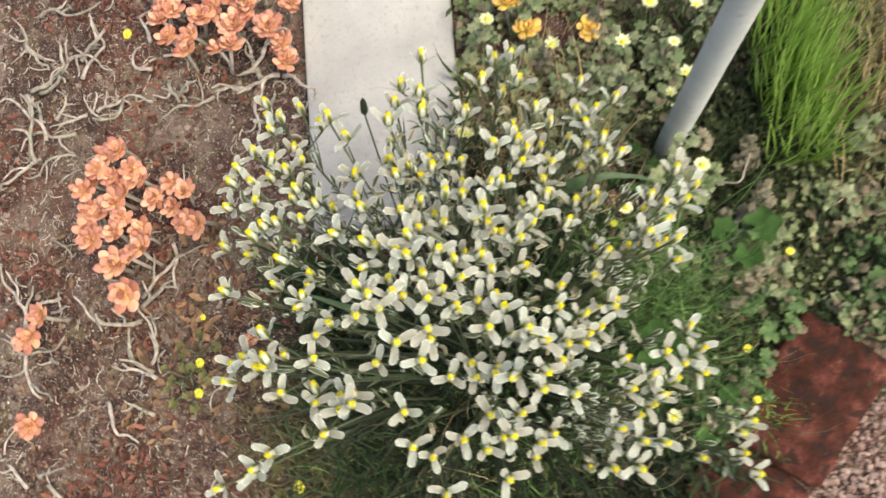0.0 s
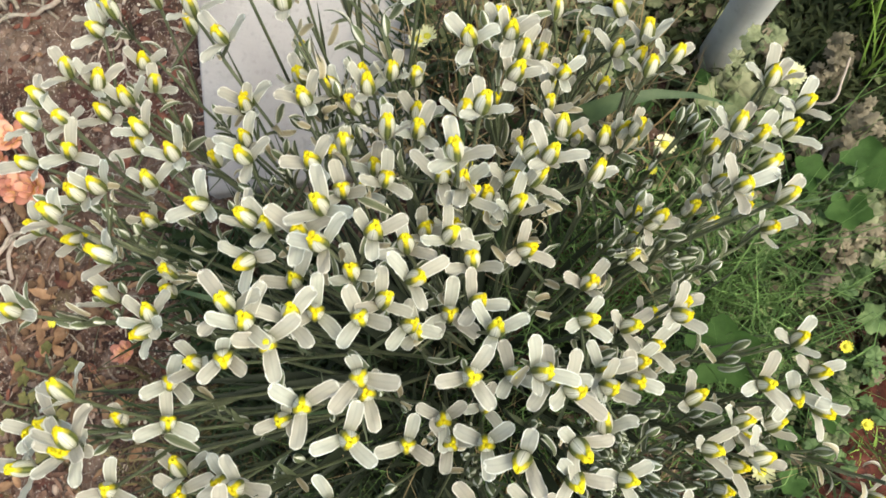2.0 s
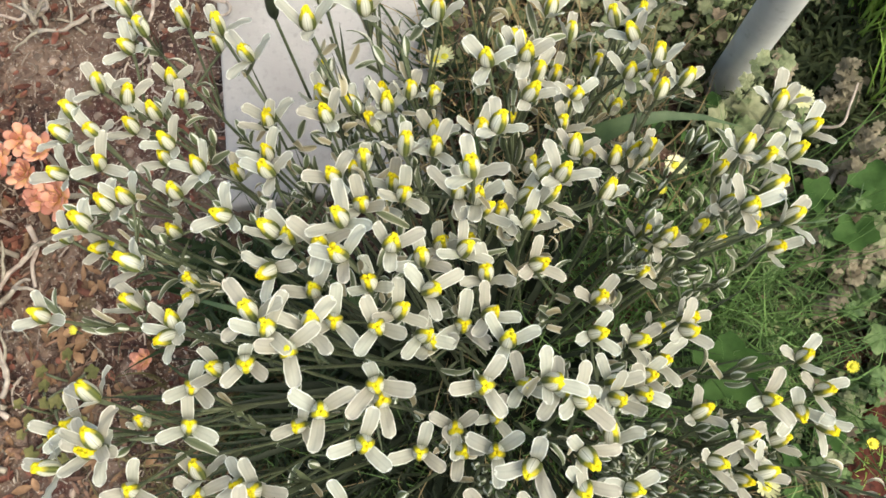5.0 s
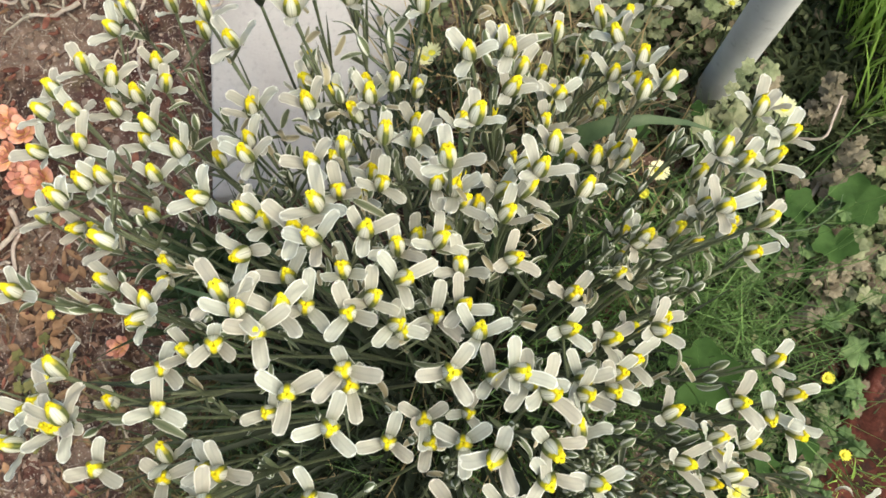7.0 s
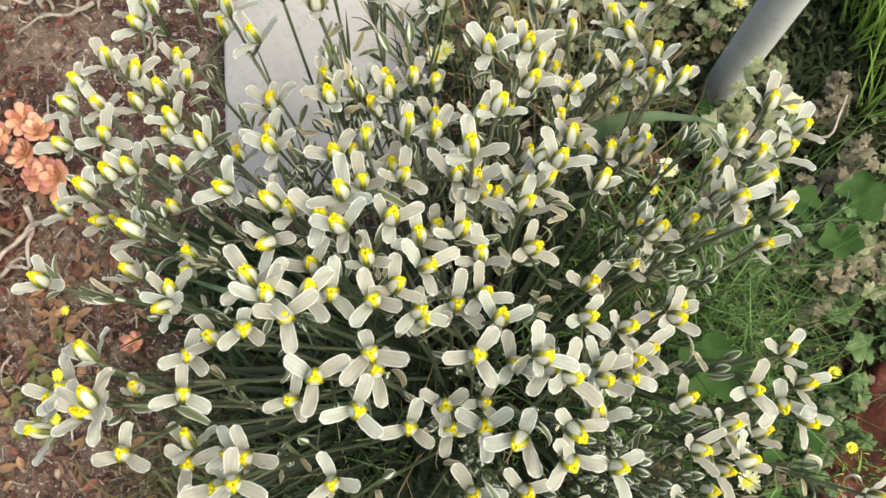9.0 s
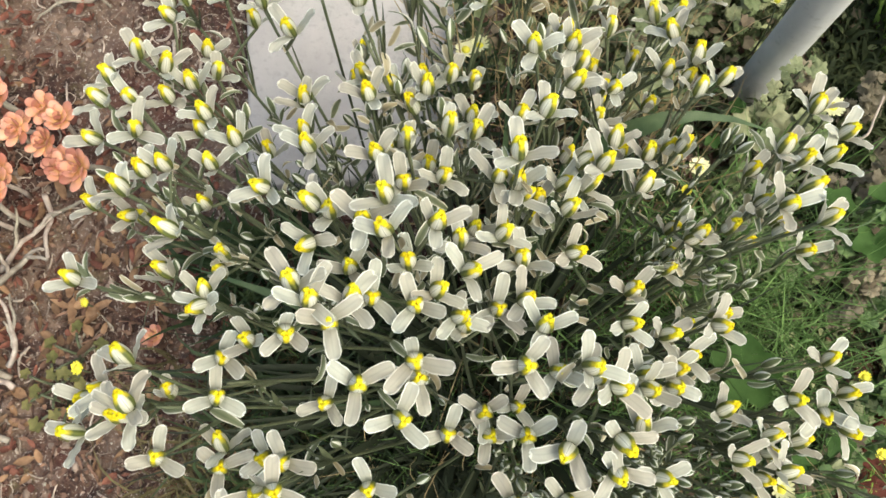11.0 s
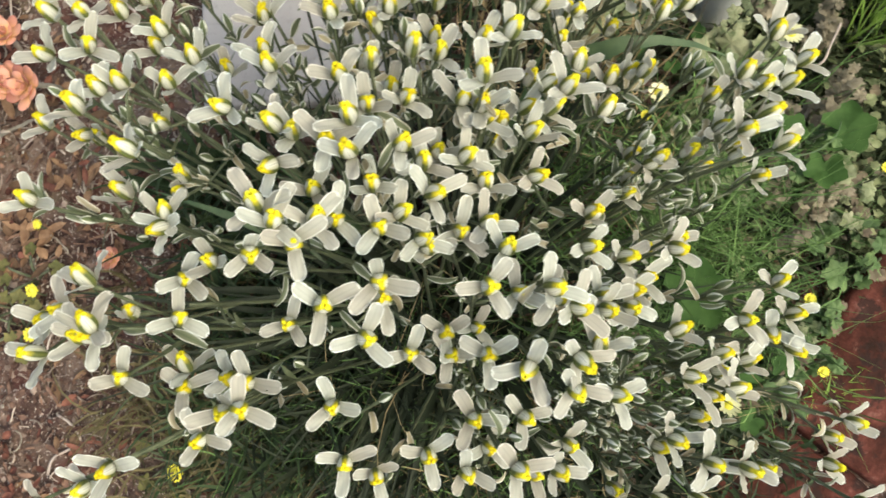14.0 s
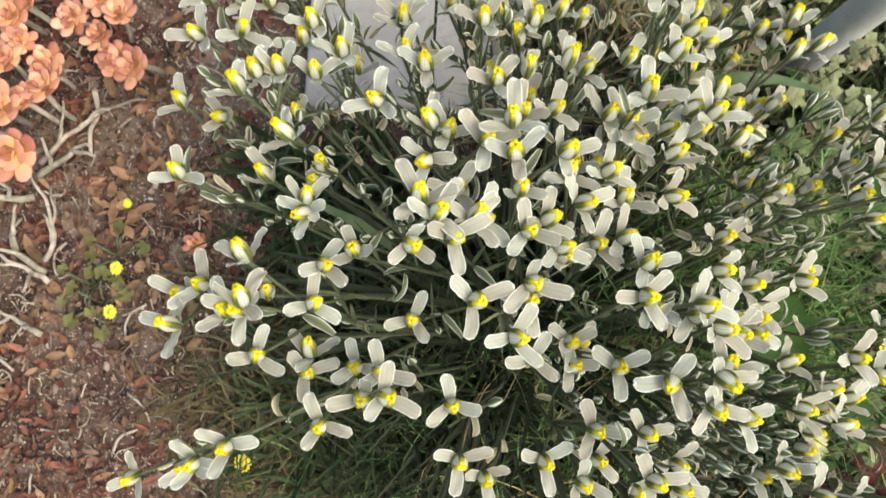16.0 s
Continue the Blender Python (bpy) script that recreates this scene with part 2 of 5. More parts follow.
def concrete_material():
    m = Mat("pale_concrete", 0.85, 0.2)
    c = m.ramp(m.noise(7, 6), (0.35, (0.38, 0.35, 0.345)), (0.65, (0.51, 0.475, 0.465)))
    c = m.mix(m.ramp(m.noise(120, 3), (0.55, (0, 0, 0)), (0.7, (0.45, 0.45, 0.45))), c, (0.29, 0.27, 0.26))
    tc, v = m.node("ShaderNodeTexCoord"), m.node("ShaderNodeTexVoronoi", Scale=13.0)
    v.feature = "DISTANCE_TO_EDGE"
    m.link(tc.outputs["Object"], v.inputs["Vector"])
    crack = m.ramp(v.outputs["Distance"], (0.0, (0.5, 0.5, 0.5)), (0.02, (0, 0, 0)))
    gate = m.ramp(m.noise(8, 3), (0.52, (0, 0, 0)), (0.62, (0.6, 0.6, 0.6)))
    c = m.mix(m.mix(1.0, crack, gate, "MULTIPLY"), c, (0.24, 0.22, 0.20))
    return m.done(m.vary(c, (0.88, 0.88, 0.88), (1.06, 1.05, 1.04)), m.noise(260, 5), 0.4, 0.002)


def brick_material():
    m = Mat("dark_red_brick", 0.85, 0.2)
    c = m.ramp(m.noise(22, 6, 0.7), (0.34, (0.020, 0.007, 0.004)), (0.47, (0.060, 0.016, 0.010)), (0.58, (0.12, 0.036, 0.027)), (0.70, (0.26, 0.12, 0.10)))
    c = m.mix(m.ramp(m.noise(55, 4), (0.52, (0, 0, 0)), (0.60, (0.85, 0.85, 0.85))), c, (0.024, 0.012, 0.010))
    c = m.mix(m.ramp(m.noise(95, 4), (0.64, (0, 0, 0)), (0.72, (0.4, 0.4, 0.4))), c, (0.28, 0.15, 0.12))
    return m.done(m.vary(c, (0.6, 0.6, 0.6), (1.25, 1.2, 1.15)), m.noise(45, 5), 0.8, 0.008)


def post_material():
    m = Mat("weathered_grey_post", 0.85, 0.15)
    c = m.ramp(m.noise(12, 6), (0.3, (0.42, 0.415, 0.41)), (0.7, (0.60, 0.59, 0.58)))
    c = m.mix(m.ramp(m.noise(70, 4), (0.6, (0, 0, 0)), (0.75, (0.5, 0.5, 0.5))), c, (0.20, 0.18, 0.16))
    return m.done(c, m.noise(150, 5), 0.3, 0.002)


SOIL, CONCRETE, BRICK, POST = soil_material(), concrete_material(), brick_material(), post_material()


# ---- mesh helpers ----
class Shape:
    """Vertices, faces and texture places gathered into one mesh."""

    def __init__(self):
        self.v, self.f, self.uv = [], [], []

    def face(self, ids, uvs=None):
        self.f.append(tuple(ids))
        self.uv.extend(uvs or [(0.5, 0.5)] * len(ids))

    def grid(self, rows, wrap=False, us=None):
        """Rows of points with equal counts, joined to a sheet; wrap: each row closes on itself."""
        base, n, k = len(self.v), len(rows), len(rows[0])
        for row in rows:
            self.v.extend(tuple(p) for p in row)
        for i in range(n - 1):
            for j in range(k if wrap else k - 1):
                jj = (j + 1) % k
                u0, u1 = j / (k if wrap else k - 1), (j + 1) / (k if wrap else k - 1)
                v0, v1 = i / (n - 1), (i + 1) / (n - 1)
                self.face((base + i * k + j, base + i * k + jj, base + (i + 1) * k + jj, base + (i + 1) * k + j), [(u0, v0), (u1, v0), (u1, v1), (u0, v1)])
        return base

    def tube(self, points, radii, sides=6, cap=True):
        """A round tube along points."""
        rings, side = [], None
        pts = [Vector(p) for p in points]
        for i, p in enumerate(pts):
            d = (pts[min(i + 1, len(pts) - 1)] - pts[max(i - 1, 0)]).normalized()
            side = d.orthogonal().normalized() if side is None else (side - d * side.dot(d)).normalized()
            up, r = d.cross(side), radii[i] if hasattr(radii, "__len__") else radii
            rings.append([p + r * (math.cos(a) * side + math.sin(a) * up) for a in (2 * math.pi * k / sides for k in range(sides))])
        base = self.grid(rings, True)
        if cap:
            last = base + (len(rings) - 1) * sides
            self.face(range(last, last + sides))
            self.face(range(base + sides - 1, base - 1, -1))
        return self

    def blade(self, points, width, sideways, fold=0.25):
        """A narrow leaf along points, folded at its middle, tapering to its tip."""
        rows, n = [], len(points)
        for i, p in enumerate(points):
            s = i / (n - 1)
            w = width * (0.55 + 0.45 * math.sin(math.pi * min(1, s * 1.2 + 0.1))) * (1 - s**3) + 0.0002
            p, q = Vector(p), Vector(sideways)
            rows.append([p - q * w / 2, p - Vector((0, 0, fold * w)), p + q * w / 2])
        self.grid(rows)
        return self

    def lump(self, centre, size, rng):
        """A small uneven stone of twenty faces."""
        base, g = len(self.v), (1 + 5**0.5) / 2
        pts = [(-1, g, 0), (1, g, 0), (-1, -g, 0), (1, -g, 0), (0, -1, g), (0, 1, g), (0, -1, -g), (0, 1, -g), (g, 0, -1), (g, 0, 1), (-g, 0, -1), (-g, 0, 1)]
        turn = Euler((rng.uniform(0, 6), rng.uniform(0, 6), rng.uniform(0, 6))).to_matrix()
        sx, sy, sz = (size * rng.uniform(0.6, 1.1) / 1.9 for _ in range(3))
        for p in pts:
            q = turn @ (Vector(p) * rng.uniform(0.8, 1.15))
            self.v.append((centre[0] + q.x * sx, centre[1] + q.y * sy, centre[2] + q.z * sz * 0.7))
        for f in ((0, 11, 5), (0, 5, 1), (0, 1, 7), (0, 7, 10), (0, 10, 11), (1, 5, 9), (5, 11, 4), (11, 10, 2), (10, 7, 6), (7, 1, 8), (3, 9, 4), (3, 4, 2), (3, 2, 6), (3, 6, 8), (3, 8, 9), (4, 9, 5), (2, 4, 11), (6, 2, 10), (8, 6, 7), (9, 8, 1)):
            self.face([base + k for k in f])
        return self

    def mesh(self, name, material, smooth=True):
        me = bpy.data.meshes.new(name)
        me.from_pydata(self.v, [], self.f)
        lay = me.uv_layers.new(name="UVMap")
        lay.data.foreach_set("uv", np.array(self.uv, dtype=np.float32).ravel())
        me.materials.append(material)
        me.polygons.foreach_set("use_smooth", [smooth] * len(me.polygons))
        me.update()
        return me


def part(name, mesh, parent, m=None, label=""):
    ob = new(name, mesh)
    ob.parent = parent
    if m is not None:
        ob.matrix_basis = m
    return tagged(ob, label)


def thing(name, m, label, category, group="", data=None, kind=""):
    ob = new(name, data)
    ob.matrix_basis = m
    return tagged(ob, label, category, group, kind)


def along(axis, spin=0.0):
    """A turn that lays +z on the axis."""
    return Vector(axis).to_track_quat("Z", "Y").to_matrix().to_4x4() @ Matrix.Rotation(radians(spin), 4, "Z")


def curve(a, b, bend, n=7):
    """Points of a bowed line from a to b, pulled by bend at its middle."""
    a, b, bend = Vector(a), Vector(b), Vector(bend)
    c = (a + b) / 2 + bend
    return [(1 - s) ** 2 * a + 2 * s * (1 - s) * c + s * s * b for s in (k / (n - 1) for k in range(n))]


def ground_z(x, y):
    v = Vector((x, y, 0.0))
    f = min(1.0, max(0.0, (x - 0.14) / 0.16))
    return -0.045 * f * f * (3 - 2 * f) + 0.010 * noise.noise(v * 6) + 0.006 * noise.noise(v * 22 + Vector((3, 1, 0))) - 0.004


# ---- ground ----
def build_ground():
    near = [round(-0.9 + 0.0125 * k, 4) for k in range(145)]
    far = [1.0, 1.3, 1.8, 2.6, 4, 7, 14, 30, 80, 300, 1500]
    axis = [-v for v in reversed(far)] + near + far
    s = Shape()
    s.grid([[(x, y, ground_z(x, y)) for x in axis] for y in axis])
    thing("ground", Matrix(), "brown bare garden soil with grit and leaf litter", "ground", kind="structure", data=s.mesh("ground", SOIL))


build_ground()


def block(lx, ly, lz, bevel, rng, rough=0.0):
    """A slab or brick with worn edges: two rings of a bevelled outline and a top that dips."""
    s, rows = Shape(), []
    n = 6
    outline = []
    for k in range(4):
        cx, cy = ((1, 1), (-1, 1), (-1, -1), (1, -1))[k]
        for j in range(3):
            a = radians(90 * k + 45 * j)
            outline.append((cx * (lx / 2 - bevel) + bevel * math.cos(a), cy * (ly / 2 - bevel) + bevel * math.sin(a)))
        nx, ny = ((-1, 1), (-1, -1), (1, -1), (1, 1))[k]
        for j in range(1, n):
            f = j / n
            ax, ay = cx * (lx / 2 - (bevel if k in (0, 2) else 0)), cy * (ly / 2 - (bevel if k in (1, 3) else 0))
            bx, by = nx * (lx / 2 - (bevel if k in (0, 2) else 0)), ny * (ly / 2 - (bevel if k in (1, 3) else 0))
            outline.append((ax + (bx - ax) * f + rng.uniform(-rough, rough), ay + (by - ay) * f + rng.uniform(-rough, rough)))
    for z, k in ((0, 1.0), (lz - bevel, 1.0), (lz - bevel * 0.3, 1 - 0.7 * bevel / lx), (lz, 1 - 2.2 * bevel / lx)):
        rows.append([(x * k, y * k, z + (rng.uniform(-rough, rough) * 0.3 if z else 0)) for x, y in outline])
    base = s.grid(rows, True)
    m = len(outline)
    s.v.append((0, 0, lz))
    for j in range(m):
        s.face((base + 3 * m + j, base + 3 * m + (j + 1) % m, len(s.v) - 1))
    return s


def build_slabs():
    rng = random.Random(4)
    for x, y, lx, ly, lz, turn in ((-0.109, 0.365, 0.220, 0.488, 0.024, 3.3), (-0.128, 0.765, 0.23, 0.30, 0.025, 3.0)):
        me = block(lx, ly, lz, 0.0035, rng, 0.0012).mesh("concrete_slab", CONCRETE, True)
        thing("concrete_slab", pose(x, y, -0.004, 0, 0, turn), "pale grey cracked concrete slab lying flat on the soil", "paving slab", "garden slabs", me)


build_slabs()


def build_bricks():
    rng = random.Random(8)
    edging = thing("brick_edging", pose(0.415, -0.1765, -0.060, 0, 0, 53), "row of worn dark red clay bricks edging the gravel", "brick edging")
    meshes = [block(0.195, 0.134, 0.062, 0.008, rng, 0.003).mesh("brick", BRICK) for _ in range(3)]
    for k in range(-5, 1):
        part("brick", meshes[k % 3], edging, pose(k * 0.203 + 0.06, rng.uniform(-0.005, 0.005), rng.uniform(-0.028, -0.018), rng.uniform(-2, 2), rng.uniform(-2, 2), rng.uniform(-2, 2)))


build_bricks()


def build_post():
    post = thing("garden_post", pose(0.2913, 0.2251, -0.12, -0.6, 3.1, 0), "smooth weathered grey round post leaning slightly in the soil", "post")
    s = Shape()
    s.tube([(0, 0, 0.075 * k) for k in range(32)], [0.0176 - 0.00005 * k + 0.00015 * math.sin(2.1 * k) for k in range(32)], 24)
    part("shaft", s.mesh("shaft", POST), post)


build_post()


# ---- the flowering clump ----
CENTRE = Vector((0.03, -0.075, 0.0))


def petal_mesh(length, width, lift, curl, cup, seed):
    """A strap-shaped petal with a blunt round end along +x from the origin; lift and curl in degrees; cup: how far its sides rise; the seed sets its unevenness."""
    rng = random.Random(seed)
    s, rows, n, k = Shape(), [], 15, 8
    bow, twist, p1, p2 = rng.uniform(-0.09, 0.09) * length, rng.uniform(-0.24, 0.24), rng.uniform(0, 6), rng.uniform(0, 6)
    notch, hook = rng.uniform(-0.0004, 0.0012), rng.uniform(0.0, 0.0016)
    x = z = 0.0
    for i in range(n):
        f = (i / (n - 1)) ** 0.85
        w = 1.06 * width * (0.70 + 0.30 * math.sin(math.pi / 2 * min(1, f * 1.9))) * (1 if f < 0.74 else max(0.0, 1 - ((f - 0.74) / 0.262) ** 2.3) ** 0.5)
        row = []
        for j in range(k + 1):
            q = 2 * j / k - 1
            ww = w * (1 + 0.035 * math.sin(9 * f + p1 + q * 2) + 0.02 * math.sin(23 * f + p2 * q))
            back = notch * math.exp(-((q * 3) ** 2)) * f**8
            rim = 0.0005 * max(0.0, abs(q) - 0.7) / 0.3 * math.sin(17 * f + p2 + q)
            row.append((x - back, q / 2 * ww + bow * f * f, z + cup * w * q * q + twist * w * 0.5 * q * f + 0.0005 * math.sin(6 * f + 3 * q + p1) + rim - hook * max(0.0, f - 0.7) / 0.3))
        rows.append(row)
        g = ((i + 1) / (n - 1)) ** 0.85 - f
        a = radians(lift - curl * f)
        x, z = x + length * g * math.cos(a), z + length * g * math.sin(a)
    s.grid(rows)
    return s.mesh("petal", PETAL)


def cup_mesh(open_):
    """Three broad inner petals closed to an egg-shaped cup, each with a raised keel, a groove between each two."""
    s, rows, k = Shape(), [], 30
    for f, r in ((0.0, 0.0016), (0.08, 0.0030), (0.22, 0.0043), (0.40, 0.0050), (0.58, 0.0050), (0.74, 0.0045), (0.87, 0.0034 + open_), (0.96, 0.0022 + open_), (1.0, 0.0010)):
        row = []
        for j in range(k):
            a = 2 * math.pi * j / k - math.pi / 3
            q = r * (1 + 0.10 * math.cos(3 * a) + 0.05 * math.cos(6 * a) - 0.10 * math.exp(-((math.sin(1.5 * (a + math.pi / 3)) / 0.20) ** 2)))
            row.append((q * math.cos(a + math.pi / 3), q * math.sin(a + math.pi / 3), 0.0170 * f))
        rows.append(row)
    s.grid(rows, True)
    return s.mesh("flower", CUP)


def tip_mesh(wide, seed):
    """The yellow tips of the inner petals: three fleshy flaps that bend over the cup's mouth and meet in a puckered middle."""
    rng = random.Random(seed)
    s, rows, k = Shape(), [], 36
    rag = [rng.uniform(-1, 1) for _ in range(k)]
    size = [rng.uniform(0.88, 1.12) for _ in range(3)]
    for f, r in ((0.0, 1.02), (0.20, 1.08), (0.42, 1.0), (0.62, 0.80), (0.80, 0.52), (0.92, 0.28), (1.0, 0.06)):
        row = []
        for j in range(k):
            a = 2 * math.pi * j / k
            lobe, gap = math.cos(3 * a), math.exp(-((math.cos(1.5 * a) / 0.34) ** 2))
            q = wide * r * size[int(a / (2 * math.pi / 3) + 0.5) % 3] * (1 + 0.16 * lobe - 0.34 * gap + 0.07 * rag[(j * 5) % k] * (0.4 + f))
            top = 0.0052 * math.sin(math.pi / 2 * min(1.0, f * 1.25)) - (0.0016 * (f - 0.8) / 0.2 if f > 0.8 else 0.0)
            row.append((q * math.cos(a + math.pi / 3), q * math.sin(a + math.pi / 3), 0.0147 + 0.75 * top - (1 - f) * (0.0014 * lobe + 0.0008 * rag[j]) - 0.0014 * gap * f + 0.0004 * rag[(j * 7 + 3) % k]))
        rows.append(row)
    s.grid(rows, True)
    return s.mesh("yellow_tip", YELLOW)


def bract_mesh(length, width, curl, seed, material):
    """A small papery leaf with pale edges, hollow and curled."""
    rng = random.Random(seed)
    s, rows, x, z, p = Shape(), [], 0.0, 0.0, rng.uniform(0, 6)
    for i in range(9):
        f = i / 8
        w = width * (0.35 + 0.65 * math.sin(math.pi * min(0.97, 0.12 + 0.86 * f)))
        rows.append([(x, q / 2 * w * (1 + 0.08 * math.sin(9 * f + p)), z + 0.28 * w * q * q + 0.0004 * math.sin(8 * f + 3 * q)) for q in (-1, -0.6, 0, 0.6, 1)])
        a = radians(70 - curl * f)
        x, z = x + length / 8 * math.cos(a), z + length / 8 * math.sin(a)
    s.grid(rows)
    return s.mesh("bract", material)


def bud_mesh(length, width):
    s, rows = Shape(), []
    for f, r in ((0, 0.25), (0.12, 0.62), (0.35, 0.96), (0.6, 1.0), (0.82, 0.72), (0.95, 0.36), (1.0, 0.08)):
        rows.append([(width / 2 * r * (1 + 0.1 * math.cos(3 * a)) * math.cos(a), width / 2 * r * (1 + 0.1 * math.cos(3 * a)) * math.sin(a), length * f) for a in (2 * math.pi * j / 12 for j in range(12))])
    s.grid(rows, True)
    return s.mesh("bud", BUD)


PETALS = {
    "flat": [petal_mesh(l, w, lift, curl, cup, 60 + n) for n, (l, w, lift, curl, cup) in enumerate(((0.0232, 0.0081, 46, 18, 0.05), (0.0222, 0.0078, 50, 34, 0.09), (0.0238, 0.0082, 42, 6, 0.04), (0.0218, 0.0080, 48, 24, 0.12), (0.0228, 0.0075, 38, 14, 0.08), (0.0234, 0.0079, 50, 44, 0.06), (0.0242, 0.0076, 40, 4, 0.10), (0.0214, 0.0083, 52, 54, 0.04)))],
    "half": [petal_mesh(l, w, lift, curl, cup, 80 + n) for n, (l, w, lift, curl, cup) in enumerate(((0.0230, 0.0078, 60, 18, 0.12), (0.0222, 0.0076, 62, 36, 0.15), (0.0236, 0.0079, 64, 10, 0.10), (0.0226, 0.0074, 56, 8, 0.16), (0.0232, 0.0072, 52, -14, 0.14)))],
    "shut": [petal_mesh(0.0204, 0.0070, 84, 4, 0.22, 91), petal_mesh(0.0198, 0.0068, 80, 12, 0.25, 92)],
}
CUPS, TIPS = [cup_mesh(0.0), cup_mesh(0.0004)], [tip_mesh(0.0026, 1), tip_mesh(0.0028, 2), tip_mesh(0.0025, 3), tip_mesh(0.0027, 4), tip_mesh(0.0026, 5)]
BRACTS = [bract_mesh(l, w, c, n, m) for n, (l, w, c, m) in enumerate(((0.020, 0.0056, 40, BRACT), (0.016, 0.0050, -30, DRYBRACT), (0.023, 0.0048, 90, BRACT), (0.013, 0.0046, 10, DRYBRACT), (0.018, 0.0052, 140, DRYBRACT)))]
BUDS = [bud_mesh(0.0160, 0.0064), bud_mesh(0.0140, 0.0056), bud_mesh(0.0105, 0.0042)]
draw = random.Random(11)
STALK_LABEL = "grey-green stalk bearing white three-petalled flowers with yellow tips"


def out_axis(p, wobble=9.0):
    """The way a flower at p faces: upwards, leaning out from the middle of the clump."""
    a = Vector((1.245 * (p[0] - (-0.123)), 1.613 * (p[1] - (-0.108)), 1.0)).normalized()
    return (a + Vector([draw.uniform(-1, 1) * math.tan(radians(wobble)) for _ in range(3)]) * 0.6).normalized()


def add_flower(owner, tip, spin, shut="", lean_x=None, lean_y=0):
    """A flower whose yellow tip is at the place given, turned by spin and leaning by so many degrees; returns where its foot stands."""
    axis = out_axis(tip, 4) if lean_x is None else Vector((math.tan(radians(lean_x)), math.tan(radians(lean_y)), 1.0)).normalized()
    foot = Vector(tip) - 0.0172 * axis
    turn = Matrix.Translation(foot) @ Vector((0, 0, 1)).rotation_difference(axis).to_matrix().to_4x4() @ Matrix.Rotation(radians(spin), 4, "Z")
    f = part("flower", draw.choice(CUPS), owner, turn)
    style = shut or draw.choices(("flat", "half", "shut"), (0.58, 0.39, 0.03) if axis.z < 0.86 else (0.84, 0.15, 0.01))[0]
    size = draw.uniform(0.80, 1.04)
    for k in range(3):
        m = draw.choice(PETALS["half" if style == "flat" and draw.random() < 0.12 else style])
        part("petal", m, f, Matrix.Rotation(radians(120 * k + draw.uniform(-7, 7)), 4, "Z") @ pose(0.0027, 0, 0.0012, 0, draw.uniform(-8, 8), 0) @ Matrix.Diagonal((size * draw.uniform(0.92, 1.06), 0.5 + 0.5 * size, size, 1)))
    part("yellow_tip", draw.choice(TIPS), f, Matrix.Rotation(radians(draw.choice((0, 120, 240))), 4, "Z") @ Matrix.Scale(draw.uniform(0.95, 1.06), 4), "bright yellow hooded tips")
    return foot, axis


